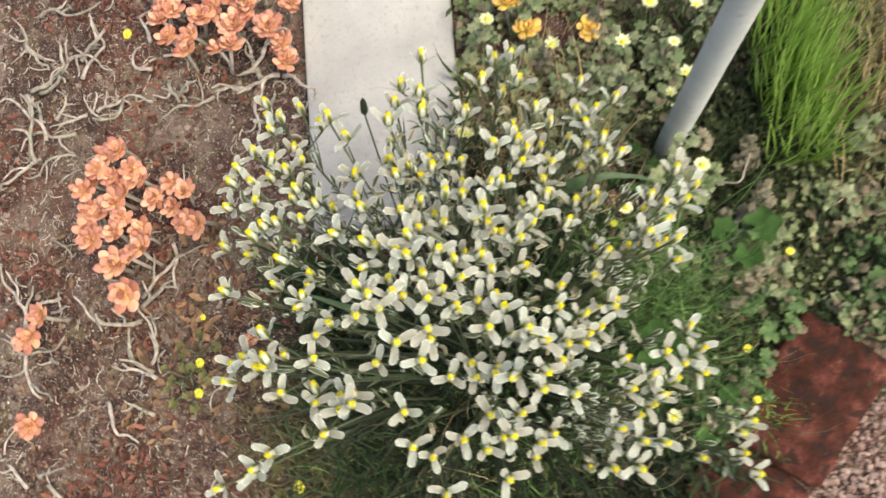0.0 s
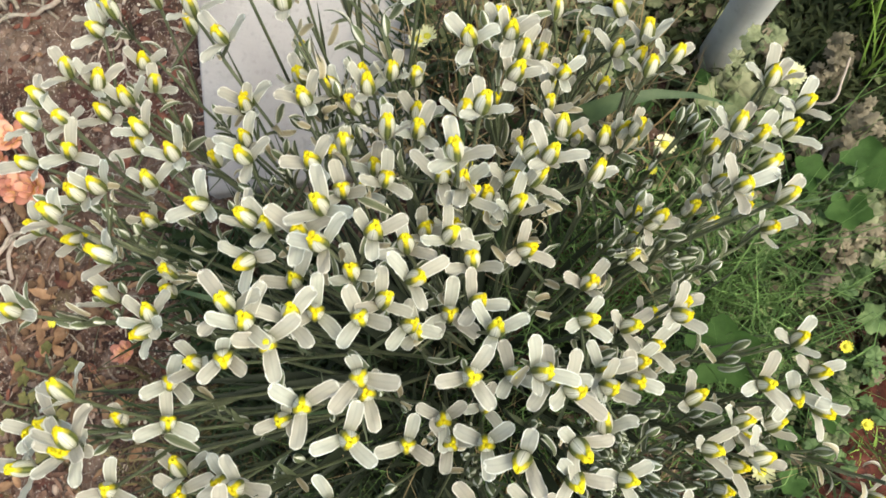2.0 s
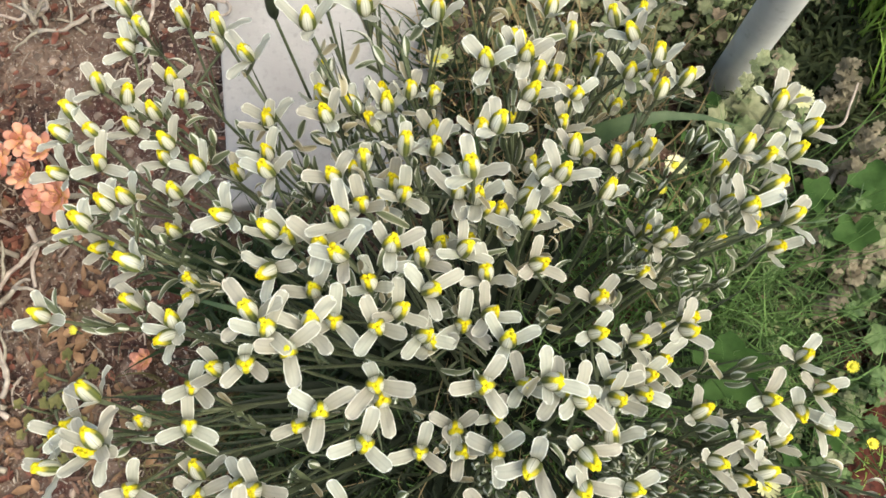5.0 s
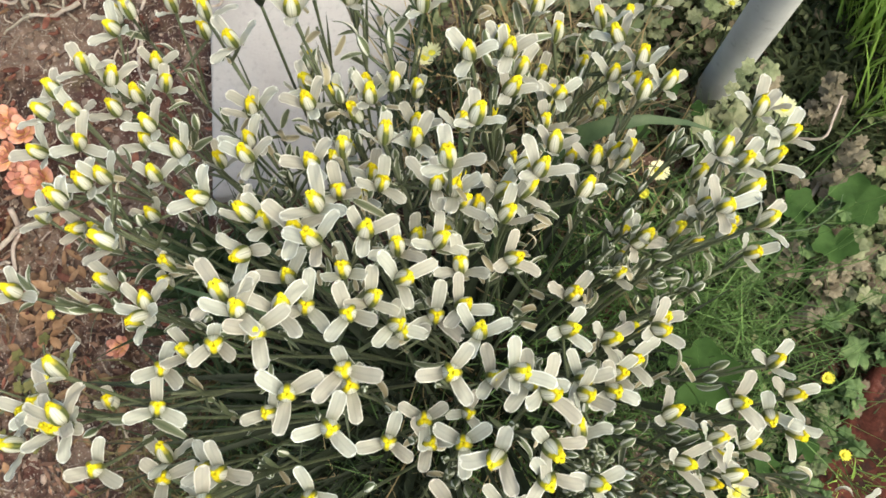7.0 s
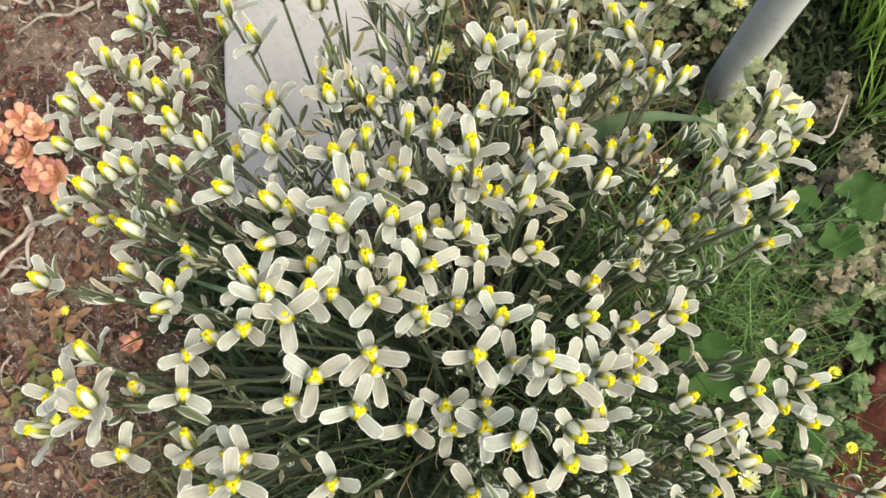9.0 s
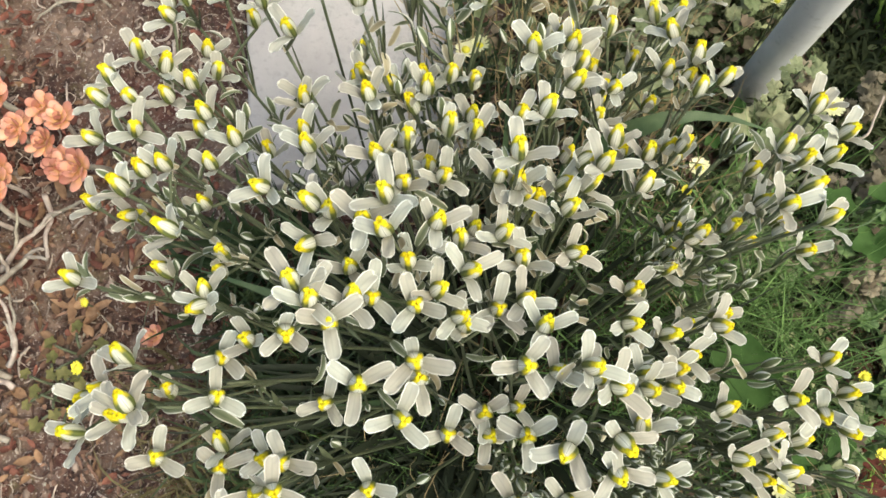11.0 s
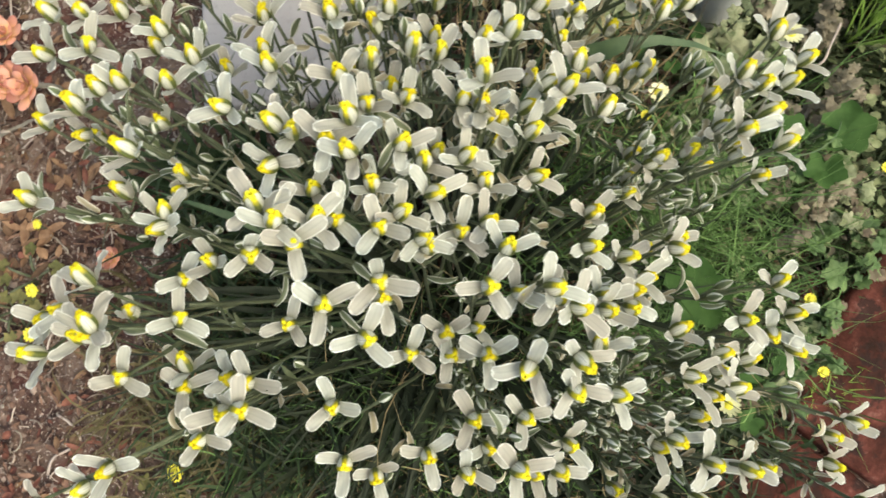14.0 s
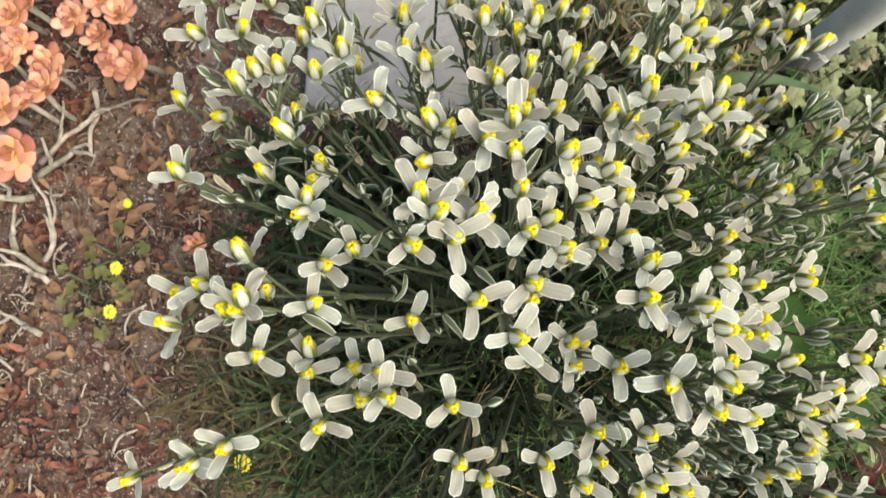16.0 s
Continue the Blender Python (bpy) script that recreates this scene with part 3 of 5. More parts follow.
def stalk(*flowers, buds=2):
    """One flower stalk: a stem from the clump's root to the middle of its flowers, each on a thin stem of its own."""
    mid = sum((Vector(f[:3]) for f in flowers), Vector()) / len(flowers)
    root = CENTRE + Vector(((mid.x - CENTRE.x) * 0.36 + draw.uniform(-0.025, 0.025), (mid.y - CENTRE.y) * 0.36 + draw.uniform(-0.025, 0.025), -0.004))
    owner = thing("flower_stalk", Matrix.Translation(root), STALK_LABEL, "flower stalk", "flowering stalks of the clump")
    home = Matrix.Translation(-root)
    axis = out_axis(mid, 3)
    top = mid - axis * 0.042
    line = curve(root, top, (-(mid.x - root.x) * 0.06, -(mid.y - root.y) * 0.06, 0.02), 10)
    s = Shape().tube([p - root for p in line], [0.0017 - 0.0006 * k / 9 for k in range(10)], 7)
    for f in flowers:
        foot, ax = add_flower(owner, Vector(f[:3]), *f[3:])
        start = line[draw.choice((7, 8, 9))]
        c = (start + foot) / 2 - ax * 0.004
        s.tube([(1 - u) ** 2 * start + 2 * u * (1 - u) * c + u * u * foot - root for u in (0, 0.25, 0.5, 0.75, 1)], [0.0012, 0.0011, 0.001, 0.0011, 0.0016], 5, False)
        side = ax.orthogonal().normalized()
        s.blade([start - root, start + (foot - start) * 0.3 + side * 0.003 - root, start + (foot - start) * 0.75 + side * 0.007 - root], 0.0042, ax.cross(side))
    for _ in range(3):
        k = draw.choice((5, 6, 7, 8))
        way = (axis * 0.7 + Vector([draw.uniform(-1, 1) for _ in range(3)])).normalized()
        ln = draw.uniform(0.012, 0.034)
        s.blade([line[k] - root, line[k] + way * ln * 0.5 - root, line[k] + way * ln - Vector((0, 0, 0.15 * ln)) - root], draw.uniform(0.0025, 0.0045), way.orthogonal().normalized())
    for _ in range(buds if mid.x > 0.05 or mid.y > 0.03 else 1):
        way = (axis + Vector([draw.uniform(-0.8, 0.8) for _ in range(3)])).normalized()
        start = line[draw.choice((6, 7, 8))]
        place = start + way * draw.uniform(0.012, 0.024)
        s.tube([start - root, place - root], [0.001, 0.0012], 5, False)
        part("bud", draw.choice(BUDS), owner, Matrix.Translation(place) @ along(way + axis, draw.uniform(0, 90)), "green-striped closed bud")
    for _ in range(draw.choice((1, 2, 2)) if mid.y > 0.06 and mid.x > -0.02 else draw.choice((0, 1, 1, 2)) if mid.y > 0.03 or mid.x > 0.16 else 0):
        way = (axis + Vector([draw.uniform(-0.7, 0.7) for _ in range(3)])).normalized()
        start = line[draw.choice((7, 8))]
        tip = start + way * draw.uniform(0.036, 0.050)
        foot, ax = add_flower(owner, tip, draw.uniform(0, 120), draw.choice(("shut", "half", "half")))
        s.tube([start - root, foot - root], [0.001, 0.0014], 5, False)
    for _ in range(10 if mid.y > -0.02 or mid.x > 0.13 else 2):
        way = (axis + Vector([draw.uniform(-0.9, 0.9) for _ in range(3)])).normalized()
        part("bract", draw.choice(BRACTS), owner, Matrix.Translation(line[draw.choice((6, 7, 8, 9))] + way * draw.uniform(0.0, 0.012)) @ along(way, draw.uniform(0, 360)) @ Matrix.Scale(draw.uniform(0.8, 1.2), 4))
    st = part("stem", s.mesh("stem", STEM), owner)
    for ch in owner.children:
        if ch is not st:
            ch.matrix_basis = home @ ch.matrix_basis


stalk((-0.195, 0.213, 0.274, 19), (-0.195, 0.197, 0.268, 88), (-0.163, 0.216, 0.243, 5), (-0.170, 0.184, 0.300, 111))
stalk((0.208, 0.213, 0.219, 43), (0.184, 0.203, 0.210, 40), (0.168, 0.233, 0.226, 46))
stalk((0.090, 0.250, 0.276, 17), (0.071, 0.244, 0.280, 114), (0.098, 0.220, 0.272, 110), (0.057, 0.218, 0.286, 48))
stalk((0.327, -0.218, 0.219, 48), (0.321, -0.197, 0.182, 58))
stalk((-0.182, 0.169, 0.297, 98, "flat", -4, 1), (-0.199, 0.147, 0.297, 4, "flat", 10, 25), (-0.180, 0.140, 0.288, 38, "flat", 26, 29))
stalk((0.272, 0.117, 0.243, 82), (0.263, 0.110, 0.259, 34, "flat", 11, 25), (0.281, 0.086, 0.266, 62, "flat", 25, 12))
stalk((-0.007, 0.239, 0.312, 87), (-0.031, 0.210, 0.305, 71), (-0.007, 0.194, 0.322, 13))
stalk((0.329, -0.163, 0.207, 79))
stalk((-0.216, 0.124, 0.307, 100), (-0.224, 0.108, 0.306, 96, "flat", -22, 18), (-0.198, 0.106, 0.309, 16, "flat", -1, 6), (-0.230, 0.082, 0.297, 70, "flat", -14, 3))
stalk((-0.254, -0.221, 0.233, 88, "flat"), (-0.215, -0.209, 0.242, 108, "flat"))
stalk((0.159, 0.194, 0.230, 106, "flat", -11, 31), (0.168, 0.175, 0.240, 44, "flat", -21, 24), (0.130, 0.187, 0.225, 78, "half", 17, 41), (0.170, 0.150, 0.228, 26, "flat", 12, 15), (0.189, 0.158, 0.241, 20, "flat", 15, 44))
stalk((-0.165, 0.163, 0.254, 33, "", 13, 15), (-0.154, 0.145, 0.258, 100, "flat", 22, 19), (-0.190, 0.123, 0.271, 92, "flat"))
stalk((-0.249, 0.049, 0.252, 104, "flat"), (-0.216, 0.033, 0.262, 114, "half", -9, -15))
stalk((-0.116, 0.183, 0.294, 1), (-0.095, 0.155, 0.302, 12, "flat", -6, 9))
stalk((0.269, 0.070, 0.269, 72, "flat"), (0.244, 0.063, 0.285, 52, "flat", 13, 8), (0.229, 0.071, 0.296, 40, "flat", 14, 24), (0.243, 0.040, 0.304, 24, "flat", 47, 26))
stalk((0.115, 0.190, 0.263, 48))
stalk((0.206, 0.133, 0.252, 34, "flat", 23, 20), (0.187, 0.127, 0.254, 42, "flat", 17, 31), (0.184, 0.140, 0.234, 80))
stalk((-0.039, 0.192, 0.300, 17))
stalk((-0.192, 0.085, 0.306, 90, "flat", 16, 8), (-0.161, 0.095, 0.278, 81), (-0.178, 0.052, 0.330, 80))
stalk((0.278, -0.114, 0.233, 10, "half", 31, -28), (0.255, -0.104, 0.245, 98, "flat", -7, -22), (0.279, -0.086, 0.233, 24, "flat", 22, 4), (0.251, -0.116, 0.222, 66, "flat", 33, 16))
stalk((0.261, 0.012, 0.224, 14, "half", 19, -4))
stalk((-0.054, 0.167, 0.238, 34, "shut", 7, 29), (-0.049, 0.132, 0.278, 108, "flat", -8, 13))
stalk((0.252, 0.020, 0.304, 48, "flat", 35, 17), (0.222, 0.024, 0.319, 14, "flat", 13, 0), (0.224, 0.040, 0.264, 94))
stalk((-0.153, 0.101, 0.295, 68, "flat", -4, 15), (-0.130, 0.083, 0.297, 62, "flat", -2, 23), (-0.146, 0.066, 0.295, 34, "flat"))
stalk((-0.199, -0.201, 0.281, 7), (-0.173, -0.186, 0.305, 24, "flat"))
stalk((0.041, 0.166, 0.325, 2), (-0.001, 0.156, 0.360, 47))
stalk((0.265, -0.062, 0.243, 48, "flat", 15, 15), (0.237, -0.091, 0.257, 66, "flat", 11, -2))
stalk((-0.217, -0.018, 0.332, 100, "flat", -4, 11))
stalk((-0.097, 0.134, 0.239, 38), (-0.096, 0.127, 0.248, 75), (-0.090, 0.096, 0.269, 76))
stalk((0.130, 0.129, 0.240, 34, "flat", 12, -4), (0.154, 0.088, 0.227, 32, "flat", 11, 24), (0.103, 0.129, 0.297, 64, "flat", 19, 19))
stalk((-0.213, -0.112, 0.328, 50, "flat", -28, 4), (-0.210, -0.093, 0.316, 40), (-0.193, -0.087, 0.334, 97))
stalk((-0.183, 0.036, 0.350, 104, "flat", -15, 23), (-0.162, 0.054, 0.335, 56), (-0.154, 0.009, 0.350, 104, "flat", -37, 23))
stalk((-0.035, 0.148, 0.362, 33))
stalk((0.091, 0.142, 0.314, 12, "flat"), (0.095, 0.129, 0.325, 14, "flat", 9, 4), (0.098, 0.104, 0.324, 118, "flat", 24, 11), (0.069, 0.121, 0.343, 10, "flat", -1, 9))
stalk((0.225, -0.184, 0.296, 98), (0.206, -0.182, 0.286, 104), (0.185, -0.169, 0.280, 3), (0.203, -0.209, 0.262, 72))
stalk((0.176, 0.085, 0.251, 87, "shut"))
stalk((0.234, -0.134, 0.253, 90, "flat", 45, 16), (0.225, -0.112, 0.249, 32, "flat", 36, 18), (0.223, -0.144, 0.225, 39), (0.200, -0.129, 0.269, 38, "half", 32, -5))
stalk((-0.006, 0.133, 0.272, 36, "flat"), (-0.015, 0.109, 0.279, 83, "shut", -15, 24), (-0.028, 0.121, 0.285, 102, "", -24, 28), (0.029, 0.106, 0.263, 4, "flat"))
stalk((-0.171, -0.009, 0.308, 114, "half", -27, 21), (-0.137, -0.021, 0.315, 50, "flat", 8, 29), (-0.142, -0.040, 0.322, 28, "flat", -24, -19))
stalk((0.175, -0.208, 0.271, 86))
stalk((-0.038, 0.105, 0.313, 52, "flat", -1, 13))
stalk((0.184, 0.021, 0.236, 118, "flat", 31, 9))
stalk((-0.169, -0.101, 0.360, 118, "flat", 4, 7), (-0.161, -0.102, 0.365, 46, "flat"), (-0.157, -0.090, 0.378, 74, "flat", -9, 34), (-0.150, -0.125, 0.340, 80, "flat", 13, 7), (-0.161, -0.065, 0.377, 46, "flat", -22, 37))
stalk((0.122, 0.078, 0.299, 14, "flat", 8, 32), (0.106, 0.057, 0.311, 72, "flat", 40, 21), (0.114, 0.052, 0.326, 108, "flat", 20, 17), (0.144, 0.052, 0.280, 24, "flat", 33, 39))
stalk((0.198, -0.094, 0.245, 86, "flat", 34, 23), (0.171, -0.063, 0.262, 48, "flat"))
stalk((-0.154, -0.085, 0.320, 109, "shut", 3, 15), (-0.122, -0.090, 0.318, 90, "flat", 23, 10), (-0.117, -0.068, 0.327, 82, "half", 20, -1))
stalk((0.187, -0.038, 0.283, 4, "half", 28, 6), (0.185, -0.048, 0.297, 78, "flat", 26, -9), (0.156, -0.051, 0.283, 32, "flat", 28, 3), (0.158, -0.073, 0.291, 54, "half"))
stalk((-0.072, 0.065, 0.332, 34, "flat", -5, 13), (-0.102, 0.036, 0.333, 86, "flat", -15, -2), (-0.067, 0.024, 0.351, 84, "flat", -22, 21), (-0.027, 0.054, 0.345, 58, "flat", 0, 6))
stalk((0.078, 0.072, 0.372, 102, "flat", 19, 21), (0.059, 0.045, 0.379, 102, "flat", 2, 18), (0.060, 0.041, 0.326, 15))
stalk((-0.116, -0.167, 0.306, 118, "flat"), (-0.126, -0.134, 0.295, 22, "flat", 20, 2), (-0.097, -0.128, 0.311, 108, "flat"))
stalk((0.033, 0.080, 0.305, 64), (0.019, 0.075, 0.338, 94, "flat", 14, 33), (0.048, 0.046, 0.322, 36), (0.015, 0.045, 0.322, 76, "flat", 16, 5))
stalk((-0.129, -0.114, 0.295, 26, "flat", -5, 37))
stalk((0.006, -0.231, 0.286, 23), (-0.008, -0.193, 0.277, 40, "flat"))
stalk((0.107, 0.041, 0.318, 76, "flat", 37, 23), (0.093, 0.025, 0.318, 80, "half", 25, 14), (0.092, 0.044, 0.301, 56, "flat", 32, 13))
stalk((-0.007, 0.065, 0.342, 90, "shut", 6, 24), (-0.008, 0.034, 0.347, 100, "half", 10, 2))
stalk((0.071, -0.216, 0.289, 10), (0.051, -0.187, 0.306, 103), (0.065, -0.174, 0.273, 74, "flat"), (0.097, -0.195, 0.245, 44))
stalk((0.117, -0.172, 0.274, 75), (0.087, -0.152, 0.314, 18, "flat"), (0.105, -0.181, 0.330, 116, "flat"))
stalk((0.140, -0.136, 0.336, 37), (0.128, -0.101, 0.324, 114, "flat", -1, 36), (0.109, -0.134, 0.371, 114, "flat", 7, -17))
stalk((0.152, -0.085, 0.304, 104, "flat", 10, -6), (0.135, -0.076, 0.314, 2, "flat", 17, 3), (0.135, -0.087, 0.328, 86, "half", 17, -6), (0.129, -0.047, 0.309, 70, "flat", 25, -1))
stalk((0.072, 0.037, 0.296, 50, "flat"), (0.066, 0.033, 0.317, 74, "flat", 26, 2), (0.053, 0.009, 0.323, 88, "flat", 25, 13))
stalk((-0.103, -0.057, 0.336, 116, "half"))
stalk((0.131, -0.023, 0.297, 44, "half"), (0.097, -0.003, 0.311, 92, "flat", 29, -2))
stalk((-0.086, -0.145, 0.361, 72, "half"), (-0.068, -0.141, 0.383, 104, "flat", 18, -1), (-0.078, -0.129, 0.338, 106, "flat"))
stalk((-0.051, 0.018, 0.352, 4, "flat"), (-0.028, 0.009, 0.370, 26, "flat"), (-0.067, -0.008, 0.354, 14, "flat", -16, -22), (-0.043, -0.012, 0.329, 61))
stalk((-0.026, -0.182, 0.296, 28, "flat"), (-0.034, -0.147, 0.298, 106, "flat"))
stalk((0.080, -0.174, 0.372, 8, "flat"))
stalk((-0.017, 0.022, 0.376, 88, "flat", -5, 16), (-0.015, -0.002, 0.391, 46, "flat", -6, 8), (0.017, 0.002, 0.389, 16, "flat", 15, 8))
stalk((0.031, 0.025, 0.257, 118, "flat", -4, 22))
stalk((0.114, -0.119, 0.375, 8, "flat", 20, -25), (0.115, -0.087, 0.367, 80, "flat", 26, -7), (0.079, -0.123, 0.374, 66, "flat", -17, -21))
stalk((-0.063, -0.029, 0.393, 4, "flat", -1, 18), (-0.050, -0.040, 0.398, 70, "flat", 13, 10), (-0.062, -0.061, 0.393, 94, "half", 18, -11), (-0.040, -0.055, 0.392, 44, "flat", 15, -12), (-0.029, -0.036, 0.385, 56, "flat", 21, 22))
stalk((0.027, -0.176, 0.304, 42, "flat"), (0.055, -0.153, 0.314, 118, "flat"))
stalk((-0.066, -0.095, 0.285, 74, "flat", 0, -4))
stalk((0.061, -0.005, 0.318, 96, "flat", 3, 19), (0.066, -0.031, 0.320, 110, "flat", 24, 13), (0.047, -0.039, 0.321, 82, "flat", 10, -2), (0.024, 0.005, 0.330, 96, "flat", 5, 18))
stalk((0.103, -0.079, 0.349, 110), (0.082, -0.076, 0.330, 102, "flat"), (0.099, -0.076, 0.384, 110, "flat", 25, -1))
stalk((-0.006, -0.012, 0.346, 94, "half", 2, 9), (0.016, -0.029, 0.348, 88, "flat", 27, 13), (-0.024, -0.036, 0.354, 82, "flat", 12, -3), (0.001, -0.041, 0.358, 110, "flat", 9, -3))
stalk((0.074, -0.048, 0.343, 12, "flat", 10, 15), (0.027, -0.044, 0.331, 98, "flat", 25, 1), (0.035, -0.021, 0.353, 28, "flat", 30, -1))
stalk((0.062, -0.113, 0.330, 36, "flat", 2, 0), (0.041, -0.114, 0.298, 8, "flat"), (0.037, -0.100, 0.303, 32, "flat", 5, -1))
stalk((-0.025, -0.086, 0.385, 28, "flat", 15, -3), (-0.001, -0.104, 0.387, 68, "flat", 18, -5), (0.004, -0.074, 0.383, 108, "flat", 10, -5))
stalk((0.059, -0.096, 0.205, 70, "flat"))
stalk((0.062, -0.077, 0.400, 60, "flat", 8, -4))
stalk((0.027, -0.047, 0.319, 115))
stalk((0.015, -0.113, 0.303, 76, "flat", 7, 0))
stalk((0.004, -0.081, 0.365, 48, "flat"))


# ---- stalks still in bud ----
def bud_stalk(x, y, z, count, spread=0.028):
    top = Vector((x, y, z))
    root = CENTRE + Vector(((x - CENTRE.x) * 0.4, (y - CENTRE.y) * 0.4, -0.004))
    owner = thing("budding_stalk", Matrix.Translation(root), "grey-green stalk crowded with closed striped buds", "flower stalk", "budding stalks of the clump")
    axis = out_axis(top, 3)
    line = curve(root, top - axis * 0.02, (0, 0, 0.015), 9)
    s = Shape().tube([p - root for p in line], [0.0020 - 0.0008 * k / 8 for k in range(9)], 7)
    for _ in range(count):
        way = (axis * 1.2 + Vector([draw.uniform(-1, 1) for _ in range(3)])).normalized()
        start = line[draw.choice((6, 7, 8))]
        place = start + way * draw.uniform(0.3, 1.0) * spread
        s.tube([start - root, (start + place) / 2 - root - axis * 0.002, place - root], [0.001, 0.0009, 0.0011], 5, False)
        part("bud", draw.choice(BUDS), owner, Matrix.Translation(place - root) @ along(way + 1.3 * axis, draw.uniform(0, 90)))
    part("stem", s.mesh("stem", STEM), owner)


for bx, by, bz, bn in ((0.150, -0.135, 0.270, 10), (0.170, -0.155, 0.262, 10), (0.190, -0.150, 0.235, 9), (0.140, -0.165, 0.268, 9), (0.165, -0.180, 0.250, 9), (0.200, -0.185, 0.225, 8), (0.150, -0.110, 0.262, 8), (0.210, 0.085, 0.235, 6), (0.175, 0.030, 0.235, 7), (0.205, 0.015, 0.215, 7), (0.225, -0.010, 0.190, 6), (-0.100, -0.020, 0.270, 6), (-0.165, 0.030, 0.285, 7), (0.060, -0.140, 0.270, 5), (-0.085, 0.075, 0.265, 6), (-0.185, -0.020, 0.270, 6), (-0.205, 0.060, 0.280, 6), (0.095, 0.160, 0.235, 6), (0.010, 0.095, 0.260, 6), (-0.060, 0.160, 0.235, 6)):
    bud_stalk(bx, by, bz, bn + 4)


def build_leaf_clump():
    """The narrow leaves that spring from the clump's root."""
    rng = random.Random(21)
    tuft = thing("leaf_tuft", Matrix.Translation(CENTRE), "tuft of narrow grey-green leaves under the flowers, darkened as in shade", "leaves")
    kinds = []
    for k in range(14):
        length, reach = rng.uniform(0.20, 0.33), rng.uniform(0.35, 1.0)
        h, d = length * math.cos(reach * 1.15), length * math.sin(reach * 1.15)
        pts = curve((0, 0, 0), (d, rng.uniform(-0.04, 0.04), max(0.03, h * 0.58)), (-0.1 * d, rng.uniform(-0.03, 0.03), 0.25 * length * reach), 9)
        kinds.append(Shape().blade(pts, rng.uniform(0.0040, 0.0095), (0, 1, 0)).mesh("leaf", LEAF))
    for n in range(170):
        a, r = rng.uniform(0, 360), rng.uniform(0.0, 0.085)
        part("leaf", rng.choice(kinds), tuft, Matrix.Rotation(radians(a), 4, "Z") @ pose(r, 0, 0.0, 0, rng.uniform(-10, 6), rng.uniform(-25, 25)) @ Matrix.Scale(rng.uniform(0.8, 1.12), 4))


build_leaf_clump()


def strap_leaf(a, b, bend, width, side):
    """One broad leaf of the clump that stands apart from the narrow ones."""
    ob = thing("strap_leaf", Matrix.Translation(a), "broad smooth green strap leaf reaching out of the clump", "leaf", "broad strap leaves")
    part("blade", Shape().blade([p - Vector(a) for p in curve(a, b, bend, 10)], width, side, 0.12).mesh("blade", STRAP), ob)


strap_leaf((-0.03, -0.05, -0.004), (-0.215, 0.018, 0.13), (0.02, 0.0, 0.08), 0.016, (0.3, 0.9, 0.2))
strap_leaf((-0.03, -0.03, -0.004), (-0.140, 0.060, 0.16), (0.02, 0.0, 0.06), 0.013, (0.6, 0.8, 0.1))
strap_leaf((0.05, 0.02, -0.004), (0.265, 0.125, 0.135), (-0.05, 0.080, 0.18), 0.026, (0.0, 0.98, 0.2))
strap_leaf((0.05, -0.02, -0.004), (0.120, 0.140, 0.200), (0.0, 0.02, 0.04), 0.007, (0.9, -0.3, 0.0))
strap_leaf((0.04, 0.00, -0.004), (0.055, 0.190, 0.180), (0.0, 0.02, 0.04), 0.007, (0.9, -0.1, 0.0))
strap_leaf((-0.02, -0.09, -0.004), (-0.130, -0.100, 0.140), (0.01, 0.0, 0.05), 0.010, (0.1, 0.9, 0.2))


def strands(name, centre, spread, count, height, lean, width, material, label, category, seed, curl=0.05, low=0.0):
    rng, s = random.Random(seed), Shape()
    for _ in range(count):
        x, y = (spread[n] * max(-1.7, min(1.7, rng.gauss(0, 1))) for n in (0, 1))
        h = height * rng.uniform(0.5, 1.1)
        a = rng.uniform(0, 2 * math.pi)
        d = Vector((math.cos(a), math.sin(a), 0)) * h * rng.uniform(0.2, lean)
        z0 = low * rng.random() - 0.004
        pts = curve((x, y, z0), (x + d.x, y + d.y, z0 + h * rng.uniform(0.35, 0.95)), (rng.uniform(-curl, curl), rng.uniform(-curl, curl), rng.uniform(0, curl)), 6)
        b = a + math.pi / 2
        s.blade(pts, width * rng.uniform(0.6, 1.2), (math.cos(b), math.sin(b), 0))
    thing(name, Matrix.Translation((centre[0], centre[1], ground_z(*centre) + 0.004)), label, category, data=s.mesh(name, material), kind="stuff")


strands("wiry_grass", (0.200, -0.02), (0.060, 0.065), 850, 0.13, 0.8, 0.0014, WIRY, "thin curling green grass blades among the flower stalks", "grass", 31, 0.06, 0.05)
strands("wiry_grass", (0.02, -0.17), (0.10, 0.06), 700, 0.12, 0.9, 0.0014, WIRY, "thin grey-green grass under the flowers", "grass", 32, 0.05)
strands("dry_grass", (0.07, -0.17), (0.09, 0.05), 150, 0.14, 1.1, 0.0010, STRAW, "dry straw-coloured blades at the foot of the clump", "dry grass", 33, 0.05)
# LEAF strands are coloured as already shaded, to deepen the clump's gaps.
strands("foot_leaves", (-0.045, -0.150), (0.065, 0.05), 520, 0.13, 0.8, 0.0042, LEAF, "narrow leaves crowding the foot of the clump, darkened to its inner shade", "leaves", 37, 0.04)
strands("green_leaves", (-0.175, 0.035), (0.040, 0.030), 190, 0.12, 0.7, 0.0065, GREEN, "soft green leaves between the outer flower stalks", "leaves", 38, 0.03)
strands("shade_leaves", (0.285, -0.175), (0.045, 0.06), 420, 0.075, 0.9, 0.0055, GREEN, "dark green leaves crowded beside the bricks", "leaves", 39, 0.03)
